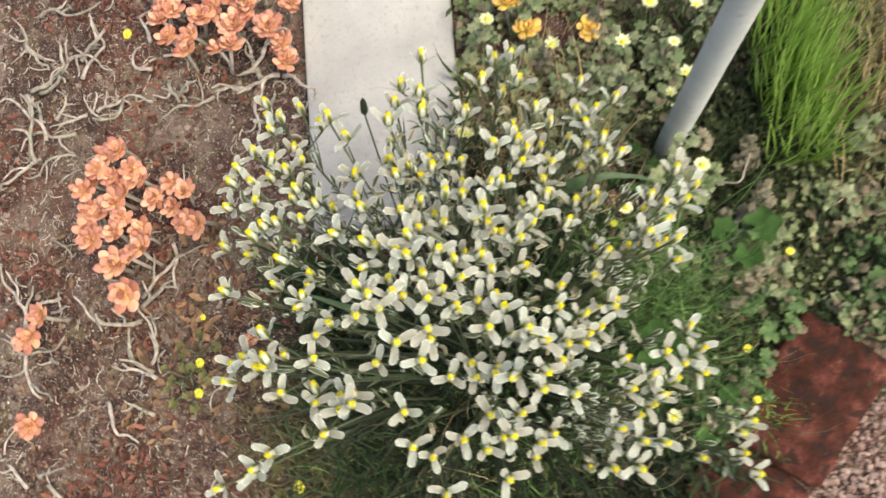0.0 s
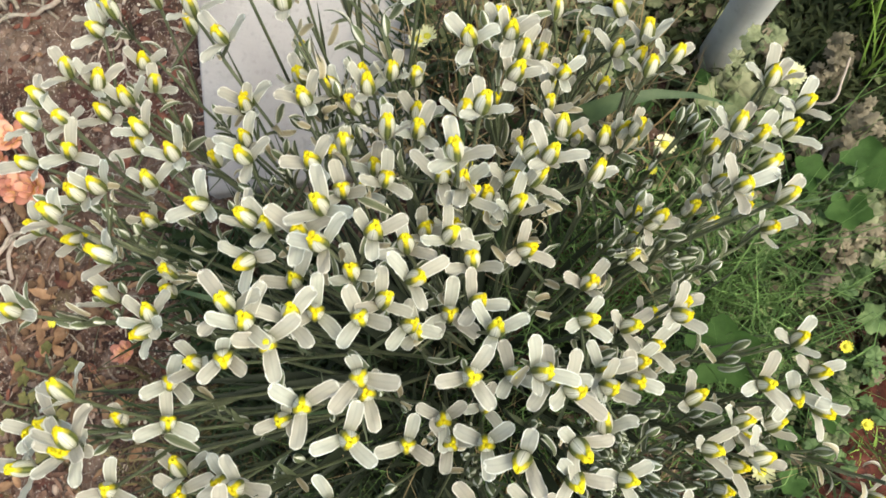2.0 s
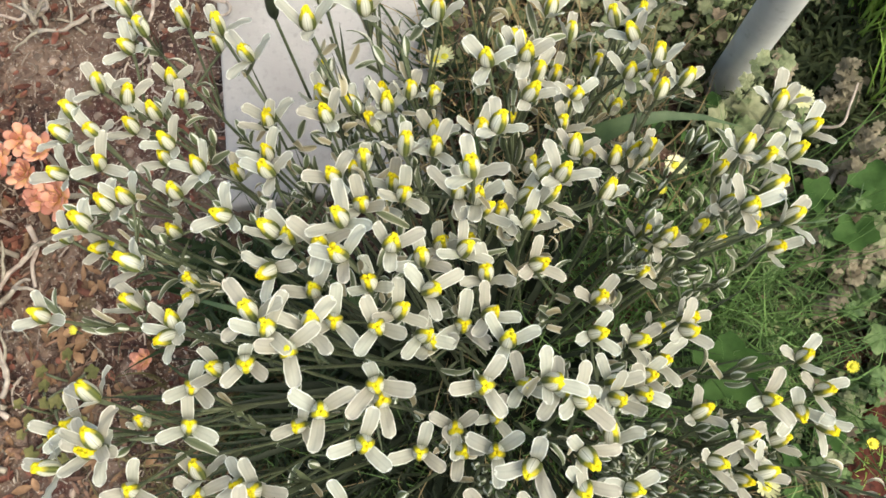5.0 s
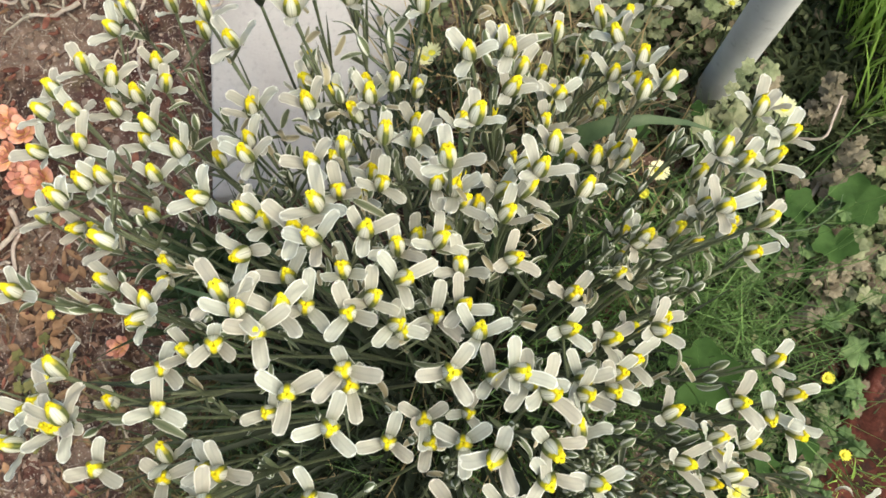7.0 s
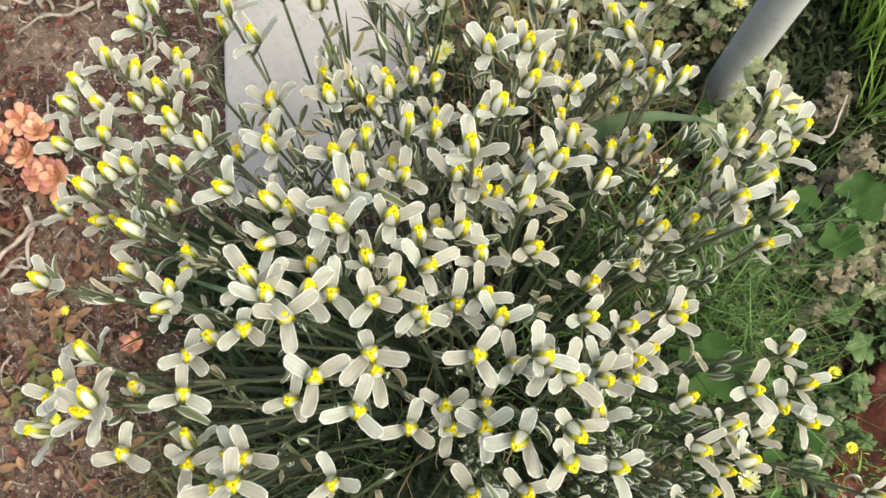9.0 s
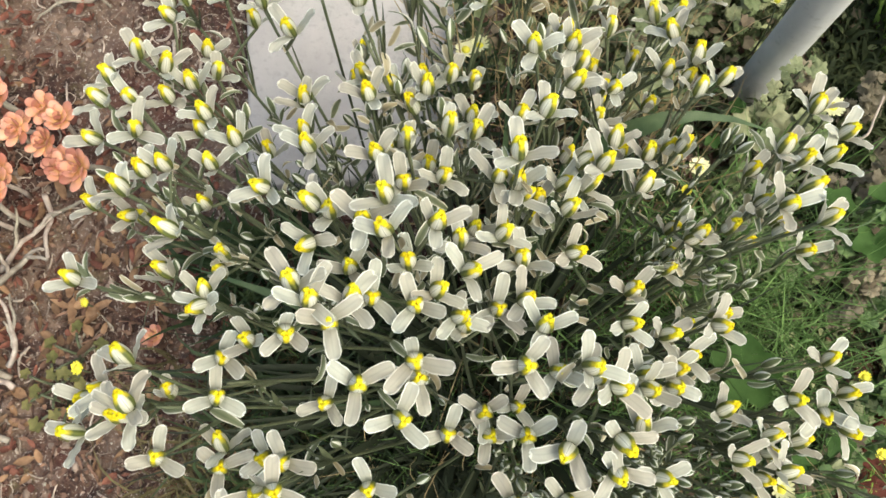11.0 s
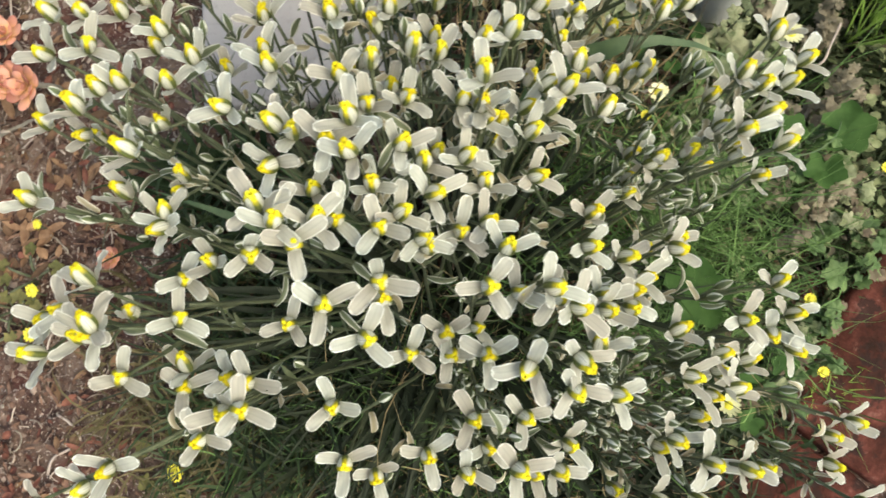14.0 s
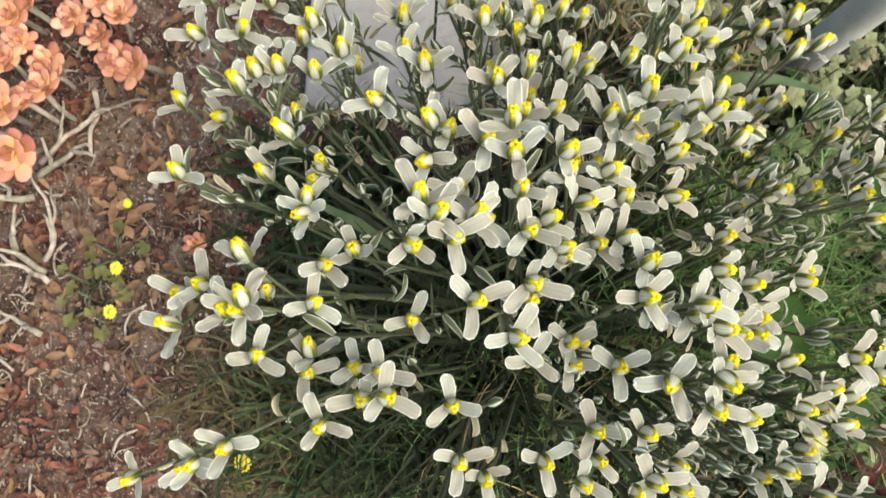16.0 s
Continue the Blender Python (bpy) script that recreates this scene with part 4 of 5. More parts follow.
strands("dry_grass", (0.63, 0.29), (0.06, 0.11), 900, 0.18, 0.4, 0.0026, STRAW, "dry tan grass beside the green clump", "dry grass", 40, 0.03)
strands("outer_leaves", (0.14, -0.235), (0.07, 0.03), 420, 0.10, 0.8, 0.0045, LEAF, "narrow leaves at the edge of the clump in a shade-dark colour", "leaves", 43, 0.03)
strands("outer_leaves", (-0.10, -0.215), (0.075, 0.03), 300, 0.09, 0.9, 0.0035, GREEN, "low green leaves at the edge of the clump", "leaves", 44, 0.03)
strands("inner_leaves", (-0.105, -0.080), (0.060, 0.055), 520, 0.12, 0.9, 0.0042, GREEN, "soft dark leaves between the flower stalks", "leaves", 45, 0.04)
# Added below the grass so its base looks shaded; the darkness is in LEAF.
strands("low_leaves", (0.235, -0.01), (0.060, 0.07), 520, 0.05, 0.9, 0.0042, LEAF, "low leaves added under the wiry grass as a shade-dark base", "leaves", 46, 0.02)
strands("dry_grass", (0.10, 0.31), (0.05, 0.05), 200, 0.08, 0.7, 0.0020, STRAW, "pale dry grass behind the flowers", "dry grass", 47, 0.03)
strands("feathery_weed", (0.396, -0.157), (0.010, 0.014), 130, 0.045, 0.9, 0.0022, GRASS, "small feathery bright green weed beside the bricks", "weed", 48, 0.01)
strands("dry_stalks", (0.10, 0.16), (0.07, 0.07), 260, 0.21, 0.5, 0.0018, STRAW, "pale dry stalks among the flower stalks", "dry grass", 49, 0.04)
strands("low_leaves", (0.10, 0.12), (0.06, 0.05), 380, 0.09, 0.9, 0.0045, GREEN, "low green leaves behind the flowers", "leaves", 50, 0.03)
strands("fringe_grass", (-0.18, -0.17), (0.07, 0.07), 750, 0.07, 1.0, 0.0022, FRINGE, "thin olive-brown grass at the edge of the clump", "grass", 51, 0.03)
strands("fringe_grass", (0.03, -0.20), (0.10, 0.05), 420, 0.07, 1.0, 0.0020, FRINGE, "thin olive-brown grass under the flowers", "grass", 52, 0.03)
strands("wiry_grass", (0.300, -0.01), (0.045, 0.075), 330, 0.15, 0.9, 0.0011, WIRY, "thin curling green grass blades beside the weeds", "grass", 52, 0.07, 0.03)
# Low mats added where gaps are in shade; SHADE carries that darkness as colour.
strands("shade_leaves", (0.42, 0.06), (0.11, 0.11), 2600, 0.030, 1.3, 0.0060, SHADE, "low shade-coloured leaves filling the gaps between the weeds", "leaves", 53, 0.02)
strands("shade_leaves", (0.26, 0.34), (0.13, 0.10), 1800, 0.030, 1.3, 0.0055, SHADE, "low shade-coloured leaves covering the soil behind the post", "leaves", 54, 0.02)
strands("shade_leaves", (0.395, 0.21), (0.045, 0.06), 900, 0.022, 1.3, 0.0060, SHADE, "low shade-coloured leaves added in the hollow beside the post", "leaves", 55, 0.02)
strands("slab_grass", (0.005, 0.235), (0.022, 0.05), 70, 0.15, 0.5, 0.0045, GREEN, "grey-green grass leaves growing beside the slab", "grass", 36, 0.03)
strands("grass_clump", (0.474, 0.315), (0.026, 0.07), 750, 0.27, 0.19, 0.0030, GRASS, "tall fresh green grass clump beside the post", "grass", 34, 0.014)


# ---- succulents ----
def succulent_leaf(length, width, material):
    s, rows = Shape(), []
    for f, w, t in ((0.0, 0.35, 0.5), (0.3, 0.72, 0.9), (0.58, 1.0, 1.0), (0.80, 0.92, 0.8), (0.94, 0.58, 0.45), (1.0, 0.10, 0.1)):
        rows.append([(length * f, width / 2 * w * math.cos(a), length * 0.25 * f * f + 0.0016 * t * math.sin(a)) for a in (2 * math.pi * j / 8 for j in range(8))])
    s.grid(rows, True)
    return s.mesh("leaf", material)


SLEAF, AMBER_LEAF = [[succulent_leaf(l, w, m) for l, w in ((0.0168, 0.0118), (0.0155, 0.0122), (0.0178, 0.0112))] for m in (CORAL, AMBER)]


def rosette(rng, leaves=SLEAF, label="coral-orange succulent rosette on a short stem"):
    ob = thing("succulent_rosette", Matrix(), label, "succulent", "coral succulents")
    part("stem", Shape().tube(curve((0, 0, -0.05), (0, 0, 0.002), (0.008, 0.004, 0), 5), [0.003, 0.0028, 0.0026, 0.0028, 0.003], 6).mesh("stem", TWIG), ob, None, "bare pale stem")
    for ring, (count, up, size, r) in enumerate(((7, 12, 1.05, 0.002), (6, 36, 0.86, 0.0015), (4, 60, 0.62, 0.001))):
        for k in range(count):
            part("leaf", rng.choice(leaves), ob, Matrix.Rotation(radians(360 * k / count + 29 * ring + rng.uniform(-10, 10)), 4, "Z") @ pose(r, 0, 0.001 * ring, 0, -up + rng.uniform(-8, 8), 0) @ Matrix.Scale(size * rng.uniform(0.9, 1.1), 4))
    return ob


def build_succulents():
    rng = random.Random(5)
    kinds = [rosette(rng) for _ in range(3)]
    amber = rosette(random.Random(6), AMBER_LEAF, "amber-yellow succulent rosette among the grey-green weeds")
    spots = [(-0.500, 0.242), (-0.511, 0.213), (-0.531, 0.185), (-0.479, 0.182), (-0.516, 0.155), (-0.451, 0.130), (-0.527, 0.128), (-0.482, 0.122), (-0.400, 0.189), (-0.403, 0.158), (-0.384, 0.130), (-0.426, 0.172), (-0.455, 0.205), (-0.443, 0.100)]
    spots += [(-0.426, 0.462), (-0.424, 0.425), (-0.373, 0.448), (-0.325, 0.426), (-0.345, 0.394), (-0.262, 0.425), (-0.243, 0.370), (-0.296, 0.455), (-0.40, 0.49), (-0.34, 0.50), (-0.28, 0.50), (-0.235, 0.46), (-0.385, 0.415), (-0.31, 0.465), (-0.45, 0.50), (-0.255, 0.395)]
    spots += [(-0.477, 0.075), (-0.458, 0.034), (-0.581, 0.008), (-0.597, -0.141), (-0.293, -0.029), (0.083, 0.421), (0.107, 0.386), (0.191, 0.385), (-0.61, -0.02), (-0.484, 0.166)]
    spots += [(x + rng.uniform(-0.022, 0.022), y + rng.uniform(-0.022, 0.022)) for x, y in spots[:30]]
    for n, (x, y) in enumerate(spots):
        m = pose(x, y, 0.048 + rng.uniform(-0.012, 0.014) if (x, y) != (-0.293, -0.029) else 0.010, rng.uniform(-22, 22), rng.uniform(-22, 22), rng.uniform(0, 360)) @ Matrix.Scale(rng.uniform(0.85, 1.2) if x != -0.293 else 0.7, 4)
        m = m @ Matrix.Scale({-0.458: 1.45, -0.477: 1.25}.get(x, 1.0), 4)
        if n < 3:
            kinds[n].matrix_basis = m
        elif x == 0.083:
            amber.matrix_basis = m
        elif x > 0.05:
            copy_thing(amber, m)
        else:
            copy_thing(kinds[n % 3], m)


build_succulents()


# ---- bleached twigs of the old succulents ----
def branch(owner, p, d, length, r, depth, rng):
    pts, q = [p.copy()], p.copy()
    for _ in range(6):
        d = (d + Vector((rng.uniform(-0.5, 0.5), rng.uniform(-0.5, 0.5), rng.uniform(-0.25, 0.25)))).normalized()
        q = q + d * length / 6
        q.z = max(q.z, 0.004)
        pts.append(q.copy())
    part("branch", Shape().tube(pts, [r * (1 - 0.45 * k / 6) for k in range(7)], 6).mesh("branch", TWIG), owner)
    if depth:
        for k in (2, 4, 6):
            if rng.random() < 0.8:
                e = (d + Vector((rng.uniform(-1, 1), rng.uniform(-1, 1), rng.uniform(-0.2, 0.3)))).normalized()
                branch(owner, pts[k], e, length * rng.uniform(0.5, 0.8), r * 0.65, depth - 1, rng)


def build_twigs():
    rng = random.Random(14)
    nests = ((-0.659, 0.463), (-0.649, 0.349), (-0.60, 0.30), (-0.579, 0.40), (-0.607, 0.265), (-0.471, 0.409), (-0.441, 0.361), (-0.30, 0.35), (-0.275, 0.384), (-0.459, 0.026), (-0.438, -0.055), (-0.604, 0.015), (-0.617, -0.041), (-0.603, -0.206), (-0.53, 0.33))
    spots = [(x + rng.uniform(-0.03, 0.03), y + rng.uniform(-0.03, 0.03)) for x, y in nests for _ in range(3)] + [(-0.50, -0.11), (-0.43, -0.13), (-0.36, 0.335), (0.40, 0.13)]
    for x, y in spots:
        owner = thing("dry_branch", pose(x, y, ground_z(x, y) + rng.uniform(0, 0.012)), "bleached grey dead succulent branch lying on the soil", "dry branch", "dead branches")
        way, size = rng.uniform(0, 6.3), rng.uniform(0.034, 0.080)
        d = Vector((math.cos(way), math.sin(way), 0.2))
        branch(owner, Vector((0, 0, 0.008)), d, size, rng.uniform(0.0024, 0.0042), 1, rng)
    for k in range(120):
        x, y = rng.uniform(-0.72, -0.18), rng.uniform(-0.32, 0.52)
        s, a, q = Shape(), rng.uniform(0, 6.3), Vector((0, 0, 0.004))
        pts, turn = [q.copy()], rng.uniform(-0.7, 0.7)
        for _ in range(7):
            a += turn + rng.uniform(-0.3, 0.3)
            q = q + Vector((math.cos(a), math.sin(a), rng.uniform(-0.15, 0.2))) * rng.uniform(0.003, 0.008)
            pts.append(q.copy())
        s.tube(pts, rng.uniform(0.0007, 0.0016), 5)
        thing("dry_twig", pose(x, y, ground_z(x, y)), "short curled grey dry twig on the soil", "twig", "curled dry twigs", s.mesh("dry_twig", TWIG))


build_twigs()


def build_fallen_leaves():
    rng = random.Random(77)
    kinds = []
    for n in range(5):
        s, rows, w = Shape(), [], rng.uniform(0.005, 0.009)
        for i in range(7):
            f = i / 6
            q = w * math.sin(math.pi * (0.06 + 0.9 * f)) ** 0.8
            rows.append([(0.016 * f, t * q / 2, 0.0015 + 0.3 * q * t * t * rng.uniform(0.7, 1.2) + 0.005 * f * f + 0.0006 * math.sin(8 * f + 2 * t)) for t in (-1, -0.5, 0, 0.5, 1)])
        s.grid(rows)
        kinds.append(s.mesh("fallen_leaf", TAN))
    for k in range(150):
        x, y = rng.uniform(-0.70, -0.15), rng.uniform(-0.36, 0.50)
        thing("fallen_leaf", pose(x, y, ground_z(x, y), rng.uniform(-12, 12), rng.uniform(-12, 12), rng.uniform(0, 360)) @ Matrix.Scale(rng.uniform(0.45, 1.15), 4), "small curled tan dry leaf on the soil", "dry leaf", "fallen leaves", rng.choice(kinds))


build_fallen_leaves()


def lone_twig(points, radii, label, material, name="dry_twig", group="curled dry twigs"):
    """One long thin twig or blade through a few bends."""
    base = Vector((points[0][0], points[0][1], ground_z(points[0][0], points[0][1])))
    pts = [Vector(p) - base for p in points]
    fine = []
    for i in range(len(pts) - 1):
        a, b, c, d = pts[max(i - 1, 0)], pts[i], pts[i + 1], pts[min(i + 2, len(pts) - 1)]
        fine += [0.5 * (2 * b + (c - a) * u + (2 * a - 5 * b + 4 * c - d) * u * u + (3 * b - a - 3 * c + d) * u**3) for u in (0, 0.25, 0.5, 0.75)]
    fine.append(pts[-1])
    n = len(fine) - 1
    thing(name, Matrix.Translation(base), label, "grass" if name == "grass_blade" else "twig", group, Shape().tube(fine, [radii[0] + (radii[1] - radii[0]) * k / n for k in range(n + 1)], 6).mesh(name, material))


lone_twig(((0.335, 0.158, -0.045), (0.350, 0.156, 0.015), (0.374, 0.148, 0.040), (0.382, 0.164, 0.050), (0.388, 0.181, 0.059)), (0.0016, 0.0009), "long bent pale brown dry twig among the weeds", TWIG)
lone_twig(((-0.406, 0.108, 0.030), (-0.410, 0.092, 0.006), (-0.416, 0.073, 0.004), (-0.412, 0.050, 0.003)), (0.0030, 0.0020), "pale bare succulent stem bending down to the soil", TWIG)
lone_twig(((0.215, 0.040, -0.03), (0.240, 0.043, 0.08), (0.274, 0.045, 0.125), (0.323, 0.045, 0.13), (0.347, 0.058, 0.13), (0.354, 0.073, 0.13)), (0.0009, 0.0004), "thin pale green curling grass blade", STRAP, "grass_blade", "")


# ---- weeds ----
def weed_leaf(length, width, lobes, n=12, k=5):
    s, rows = Shape(), []
    for i in range(n):
        f = i / (n - 1)
        w = width * math.sin(math.pi * (0.08 + 0.90 * f) ** 0.8) * (1 + lobes * math.sin(21.0 * f + 1))
        rows.append([(length * f, (j / (k - 1) - 0.5) * w * (1 + 0.06 * math.sin(11 * f + j)), 0.18 * w * abs(2 * j / (k - 1) - 1) - 0.25 * length * f * f + 0.02 * length * math.sin(9 * f + 2 * j)) for j in range(k)])
    s.grid(rows)
    return s


def ruffled_leaf(size, seed, material, k=22):
    """A dusty rounded leaf with crinkled lobes and a folded middle."""
    rng = random.Random(seed)
    s, rows, p1, p2, lobes = Shape(), [], rng.uniform(0, 6), rng.uniform(0, 6), rng.choice((5, 6, 7))
    for f in (0.03, 0.36, 0.7, 1.0):
        row = []
        for j in range(k):
            a = 2 * math.pi * j / k
            q = size * 0.5 * f * (0.90 + 0.16 * f * math.cos(lobes * a + p1) + 0.06 * f * math.sin(11 * a + p2) - 0.40 * f * math.exp(-((min(a, 2 * math.pi - a) / 0.4) ** 2)))
            y = q * math.sin(a)
            row.append((size * 0.40 - q * math.cos(a), y, 0.35 * abs(y) + size * (0.05 * f * math.sin(lobes * a + p2) + 0.03 * f * math.sin(9 * a + p1)) - 0.12 * size * f * f))
        rows.append(row)
    s.grid(rows, True)
    return s.mesh("leaf", material)


WLEAF = [ruffled_leaf(size, 300 + n, WEED) for n, size in enumerate((0.017, 0.014, 0.020, 0.012, 0.016))]
FLEAF = [ruffled_leaf(size, 320 + n, FRESHWEED) for n, size in enumerate((0.018, 0.015, 0.021, 0.013))]
DLEAF = [ruffled_leaf(size, 340 + n, WITHERED, 16) for n, size in enumerate((0.013, 0.010))]


def weed(rng, leaves, height, dry=0.12, fresh=False):
    ob = thing("weed", Matrix(), "low fresh green weed with crinkled leaves" if fresh else "low dusty grey-green weed with crinkled lobed leaves", "weed", "weeds on the soil")
    line = curve((0, 0, -0.004), (rng.uniform(-0.012, 0.012), rng.uniform(-0.012, 0.012), height), (rng.uniform(-0.01, 0.01), 0, 0), 6)
    part("stem", Shape().tube(line, 0.0011, 5).mesh("stem", STEM), ob)
    for k in range(leaves):
        p = line[1 + k * 5 // leaves]
        part("leaf", rng.choice(DLEAF if rng.random() < dry else FLEAF if fresh else WLEAF), ob, Matrix.Translation(p) @ Matrix.Rotation(radians(137.5 * k + rng.uniform(-20, 20)), 4, "Z") @ pose(0.003, 0, 0, rng.uniform(-15, 15), rng.uniform(-50, 15), 0) @ Matrix.Scale(rng.uniform(0.7, 1.3), 4))
    return ob


def on_bricks(x, y):
    return 0.8 * x - 0.6 * y > 0.376 and y < -0.06


def build_weeds():
    rng = random.Random(17)
    kinds = [weed(rng, 11, 0.045), weed(rng, 9, 0.03), weed(rng, 13, 0.065), weed(rng, 10, 0.05, 0.45)]
    fresh = [weed(rng, 10, 0.04, 0.05, True), weed(rng, 12, 0.06, 0.05, True)]
    n = g = 0
    for _ in range(3000):
        x, y = rng.uniform(0.02, 0.78), rng.uniform(-0.20, 0.62)
        if x < 0.22 and y < 0.20 or x < 0.29 and y < 0.02 or math.hypot(x - 0.30, y - 0.222) < 0.035 or math.hypot((x - 0.475) / 0.1, (y - 0.3) / 0.14) < 1 or on_bricks(x, y):
            continue
        if noise.noise(Vector((x * 8, y * 8, 4.0))) < -0.20 or 0.325 < x < 0.46 and 0.12 < y < 0.30 and rng.random() < 0.7:
            continue
        m = pose(x, y, ground_z(x, y), rng.uniform(-15, 15), rng.uniform(-15, 15), rng.uniform(0, 360)) @ Matrix.Scale(rng.uniform(0.7, 1.25), 4)
        if 0.29 < x < 0.60 and -0.14 < y < 0.10 and noise.noise(Vector((x * 10, y * 10, 9.0))) > -0.05:
            if g < 2:
                fresh[g].matrix_basis = m
            else:
                copy_thing(fresh[g % 2], m)
            g += 1
        else:
            if n < 4:
                kinds[n].matrix_basis = m
            else:
                copy_thing(kinds[n % 4], m)
            n += 1
        if n + g >= 235:
            break
    tall = weed(rng, 24, 0.255, 0.0)
    tall.matrix_basis = pose(0.296, 0.190, ground_z(0.296, 0.190), 0, 0, 40) @ Matrix.Scale(0.74, 4)
    tagged(tall, "tall dusty grey-green weed leaning on the post")
    for k in range(12):
        x = 0.300 + 0.013 * k + rng.uniform(-0.006, 0.006)
        y = (0.8 * x - 0.362 + rng.uniform(-0.012, 0.012)) / 0.6
        copy_thing(fresh[k % 2], pose(x, y, ground_z(x, y), rng.uniform(-15, 15), rng.uniform(-15, 15), rng.uniform(0, 360)) @ Matrix.Scale(rng.uniform(0.7, 1.1), 4))
    copy_thing(kinds[2], pose(0.325, 0.165, ground_z(0.325, 0.165), -5, 3, 140) @ Matrix.Scale(1.3, 4))
    copy_thing(kinds[0], pose(0.285, 0.165, ground_z(0.285, 0.165), 5, 6, 30) @ Matrix.Scale(1.5, 4))


build_weeds()


def dead_weed(rng):
    ob = thing("withered_weed", Matrix(), "withered grey-brown weed with curled dead leaves", "weed", "withered weeds")
    leaves = [ruffled_leaf(size, 360 + n, DEAD, 18) for n, size in enumerate((0.016, 0.013, 0.019))]
    line = curve((0, 0, -0.004), (rng.uniform(-0.02, 0.02), rng.uniform(-0.02, 0.02), 0.075), (0.012, 0.006, 0), 8)
    part("stem", Shape().tube(line, 0.0012, 5).mesh("stem", DEAD), ob)
    for k in range(16):
        part("leaf", rng.choice(leaves), ob, Matrix.Translation(line[2 + k % 6]) @ Matrix.Rotation(radians(137.5 * k), 4, "Z") @ pose(0.002, 0, 0, rng.uniform(-30, 30), rng.uniform(-35, 50), 0) @ Matrix.Scale(rng.uniform(0.6, 1.2), 4))
    return ob


def build_dead_weeds():
    rng = random.Random(91)
    kinds = [dead_weed(rng), dead_weed(rng)]
    spots = [(0.342, 0.225), (0.388, 0.186), (0.412, 0.196), (0.42, 0.152), (0.397, 0.121), (0.367, 0.122), (0.349, 0.027), (0.39, 0.042), (0.386, 0.006), (0.356, -0.006), (0.403, 0.031), (0.56, 0.16), (0.6, 0.08), (0.52, 0.02), (0.6, 0.22), (0.13, 0.33), (0.2, 0.36)]
    for n, (x, y) in enumerate(spots):
        m = pose(x, y, ground_z(x, y), rng.uniform(-12, 12), rng.uniform(-12, 12), rng.uniform(0, 360)) @ Matrix.Scale(rng.uniform(0.75, 1.2), 4)
        if n < 2:
            kinds[n].matrix_basis = m
        else:
            copy_thing(kinds[n % 2], m)


build_dead_weeds()


def build_undergrowth():
    """The countless small leaves between the weeds, a third of them withered."""
    for name, material, count, seed, label in (("weed_undergrowth", WEEDS, 11000, 41, "dense mat of small dusty green weed leaves"), ("withered_undergrowth", WITHEREDS, 4200, 42, "withered brownish weed leaves among the green ones")):
        rng, s = random.Random(seed), Shape()
        for _ in range(count):
            x, y = rng.uniform(0.0, 0.80), rng.uniform(-0.20, 0.64)
            if x < 0.20 and y < 0.22 or x < 0.28 and y < 0.05 or math.hypot(x - 0.30, y - 0.224) < 0.03 or on_bricks(x, y) or noise.noise(Vector((x * 9, y * 9, 7.0))) < -0.20 or 0.325 < x < 0.46 and 0.12 < y < 0.30 and rng.random() < 0.75:
                continue
            z = ground_z(x, y) + abs(rng.gauss(0, 0.018)) + 0.003
            m = pose(x, y, z, rng.uniform(-35, 35), rng.uniform(-40, 25), rng.uniform(0, 360)) @ Matrix.Scale(rng.uniform(0.6, 1.25), 4)
            leaf = weed_leaf(rng.uniform(0.007, 0.014), rng.uniform(0.005, 0.011), rng.uniform(0.05, 0.4), 6, 3)
            base = len(s.v)
            s.v.extend(tuple(m @ Vector(p)) for p in leaf.v)
            s.f.extend(tuple(base + k for k in f) for f in leaf.f)
            s.uv.extend(leaf.uv)
        thing(name, Matrix(), label, "weeds", data=s.mesh(name, material), kind="stuff")


build_undergrowth()


def lobed_leaf(size, rng):
    """A rounded leaf of five lobes round its stalk's end, dished and waved."""
    s, rows, k = Shape(), [], 40
    for f in (0.02, 0.3, 0.6, 0.85, 1.0):
        row = []
        for j in range(k):
            a = 2 * math.pi * j / k
            notch = 0.45 * math.exp(-((min(a, 2 * math.pi - a) / 0.35) ** 2))
            q = size * 0.5 * f * (0.92 + 0.13 * f * math.cos(5 * a + math.pi) + 0.04 * f * math.sin(17 * a) - notch * f)
            row.append((size * 0.42 - q * math.cos(a), q * math.sin(a), 0.10 * size * f * f + 0.03 * size * f * math.sin(3 * a + size * 900)))
        rows.append(row)
    s.grid(rows, True)
    return s


def broad_weed(x, y, z, size, turn, count, tilt=-12, material=None):
    rng = random.Random(int(x * 1000) + 50)
    z -= ground_z(x, y)
    ob = thing("broad_leaf_weed", pose(x, y, ground_z(x, y), 0, 0, turn), "dull olive weed with small rounded leaves" if material else "fresh green weed with broad rounded leaves", "weed", "broad-leaved weeds")
    s = Shape()
    for k in range(count):
        a = radians(k * 67 - 20)
        tip = Vector((0.022 * math.cos(a), 0.022 * math.sin(a), z))
        s.tube(curve((0, 0, -0.004), tip, (0, 0, 0.01), 5), 0.0014, 5)
        part("leaf", lobed_leaf(size * rng.uniform(0.85, 1.1), rng).mesh("leaf", material or BROAD), ob, Matrix.Translation(tip) @ Matrix.Rotation(a, 4, "Z") @ pose(0, 0, 0, rng.uniform(-12, 12), tilt, 0))
    part("stem", s.mesh("stem", STEM), ob)


for args in ((0.356, 0.080, 0.035, 0.052, 30, 1), (0.374, 0.060, 0.025, 0.036, 150, 1), (0.385, 0.088, 0.03, 0.036, -80, 1), (0.198, -0.074, 0.085, 0.056, 30, 1), (0.240, 0.182, 0.02, 0.017, 30, 5), (0.330, -0.160, 0.03, 0.024, 100, 3)):
    broad_weed(*args)


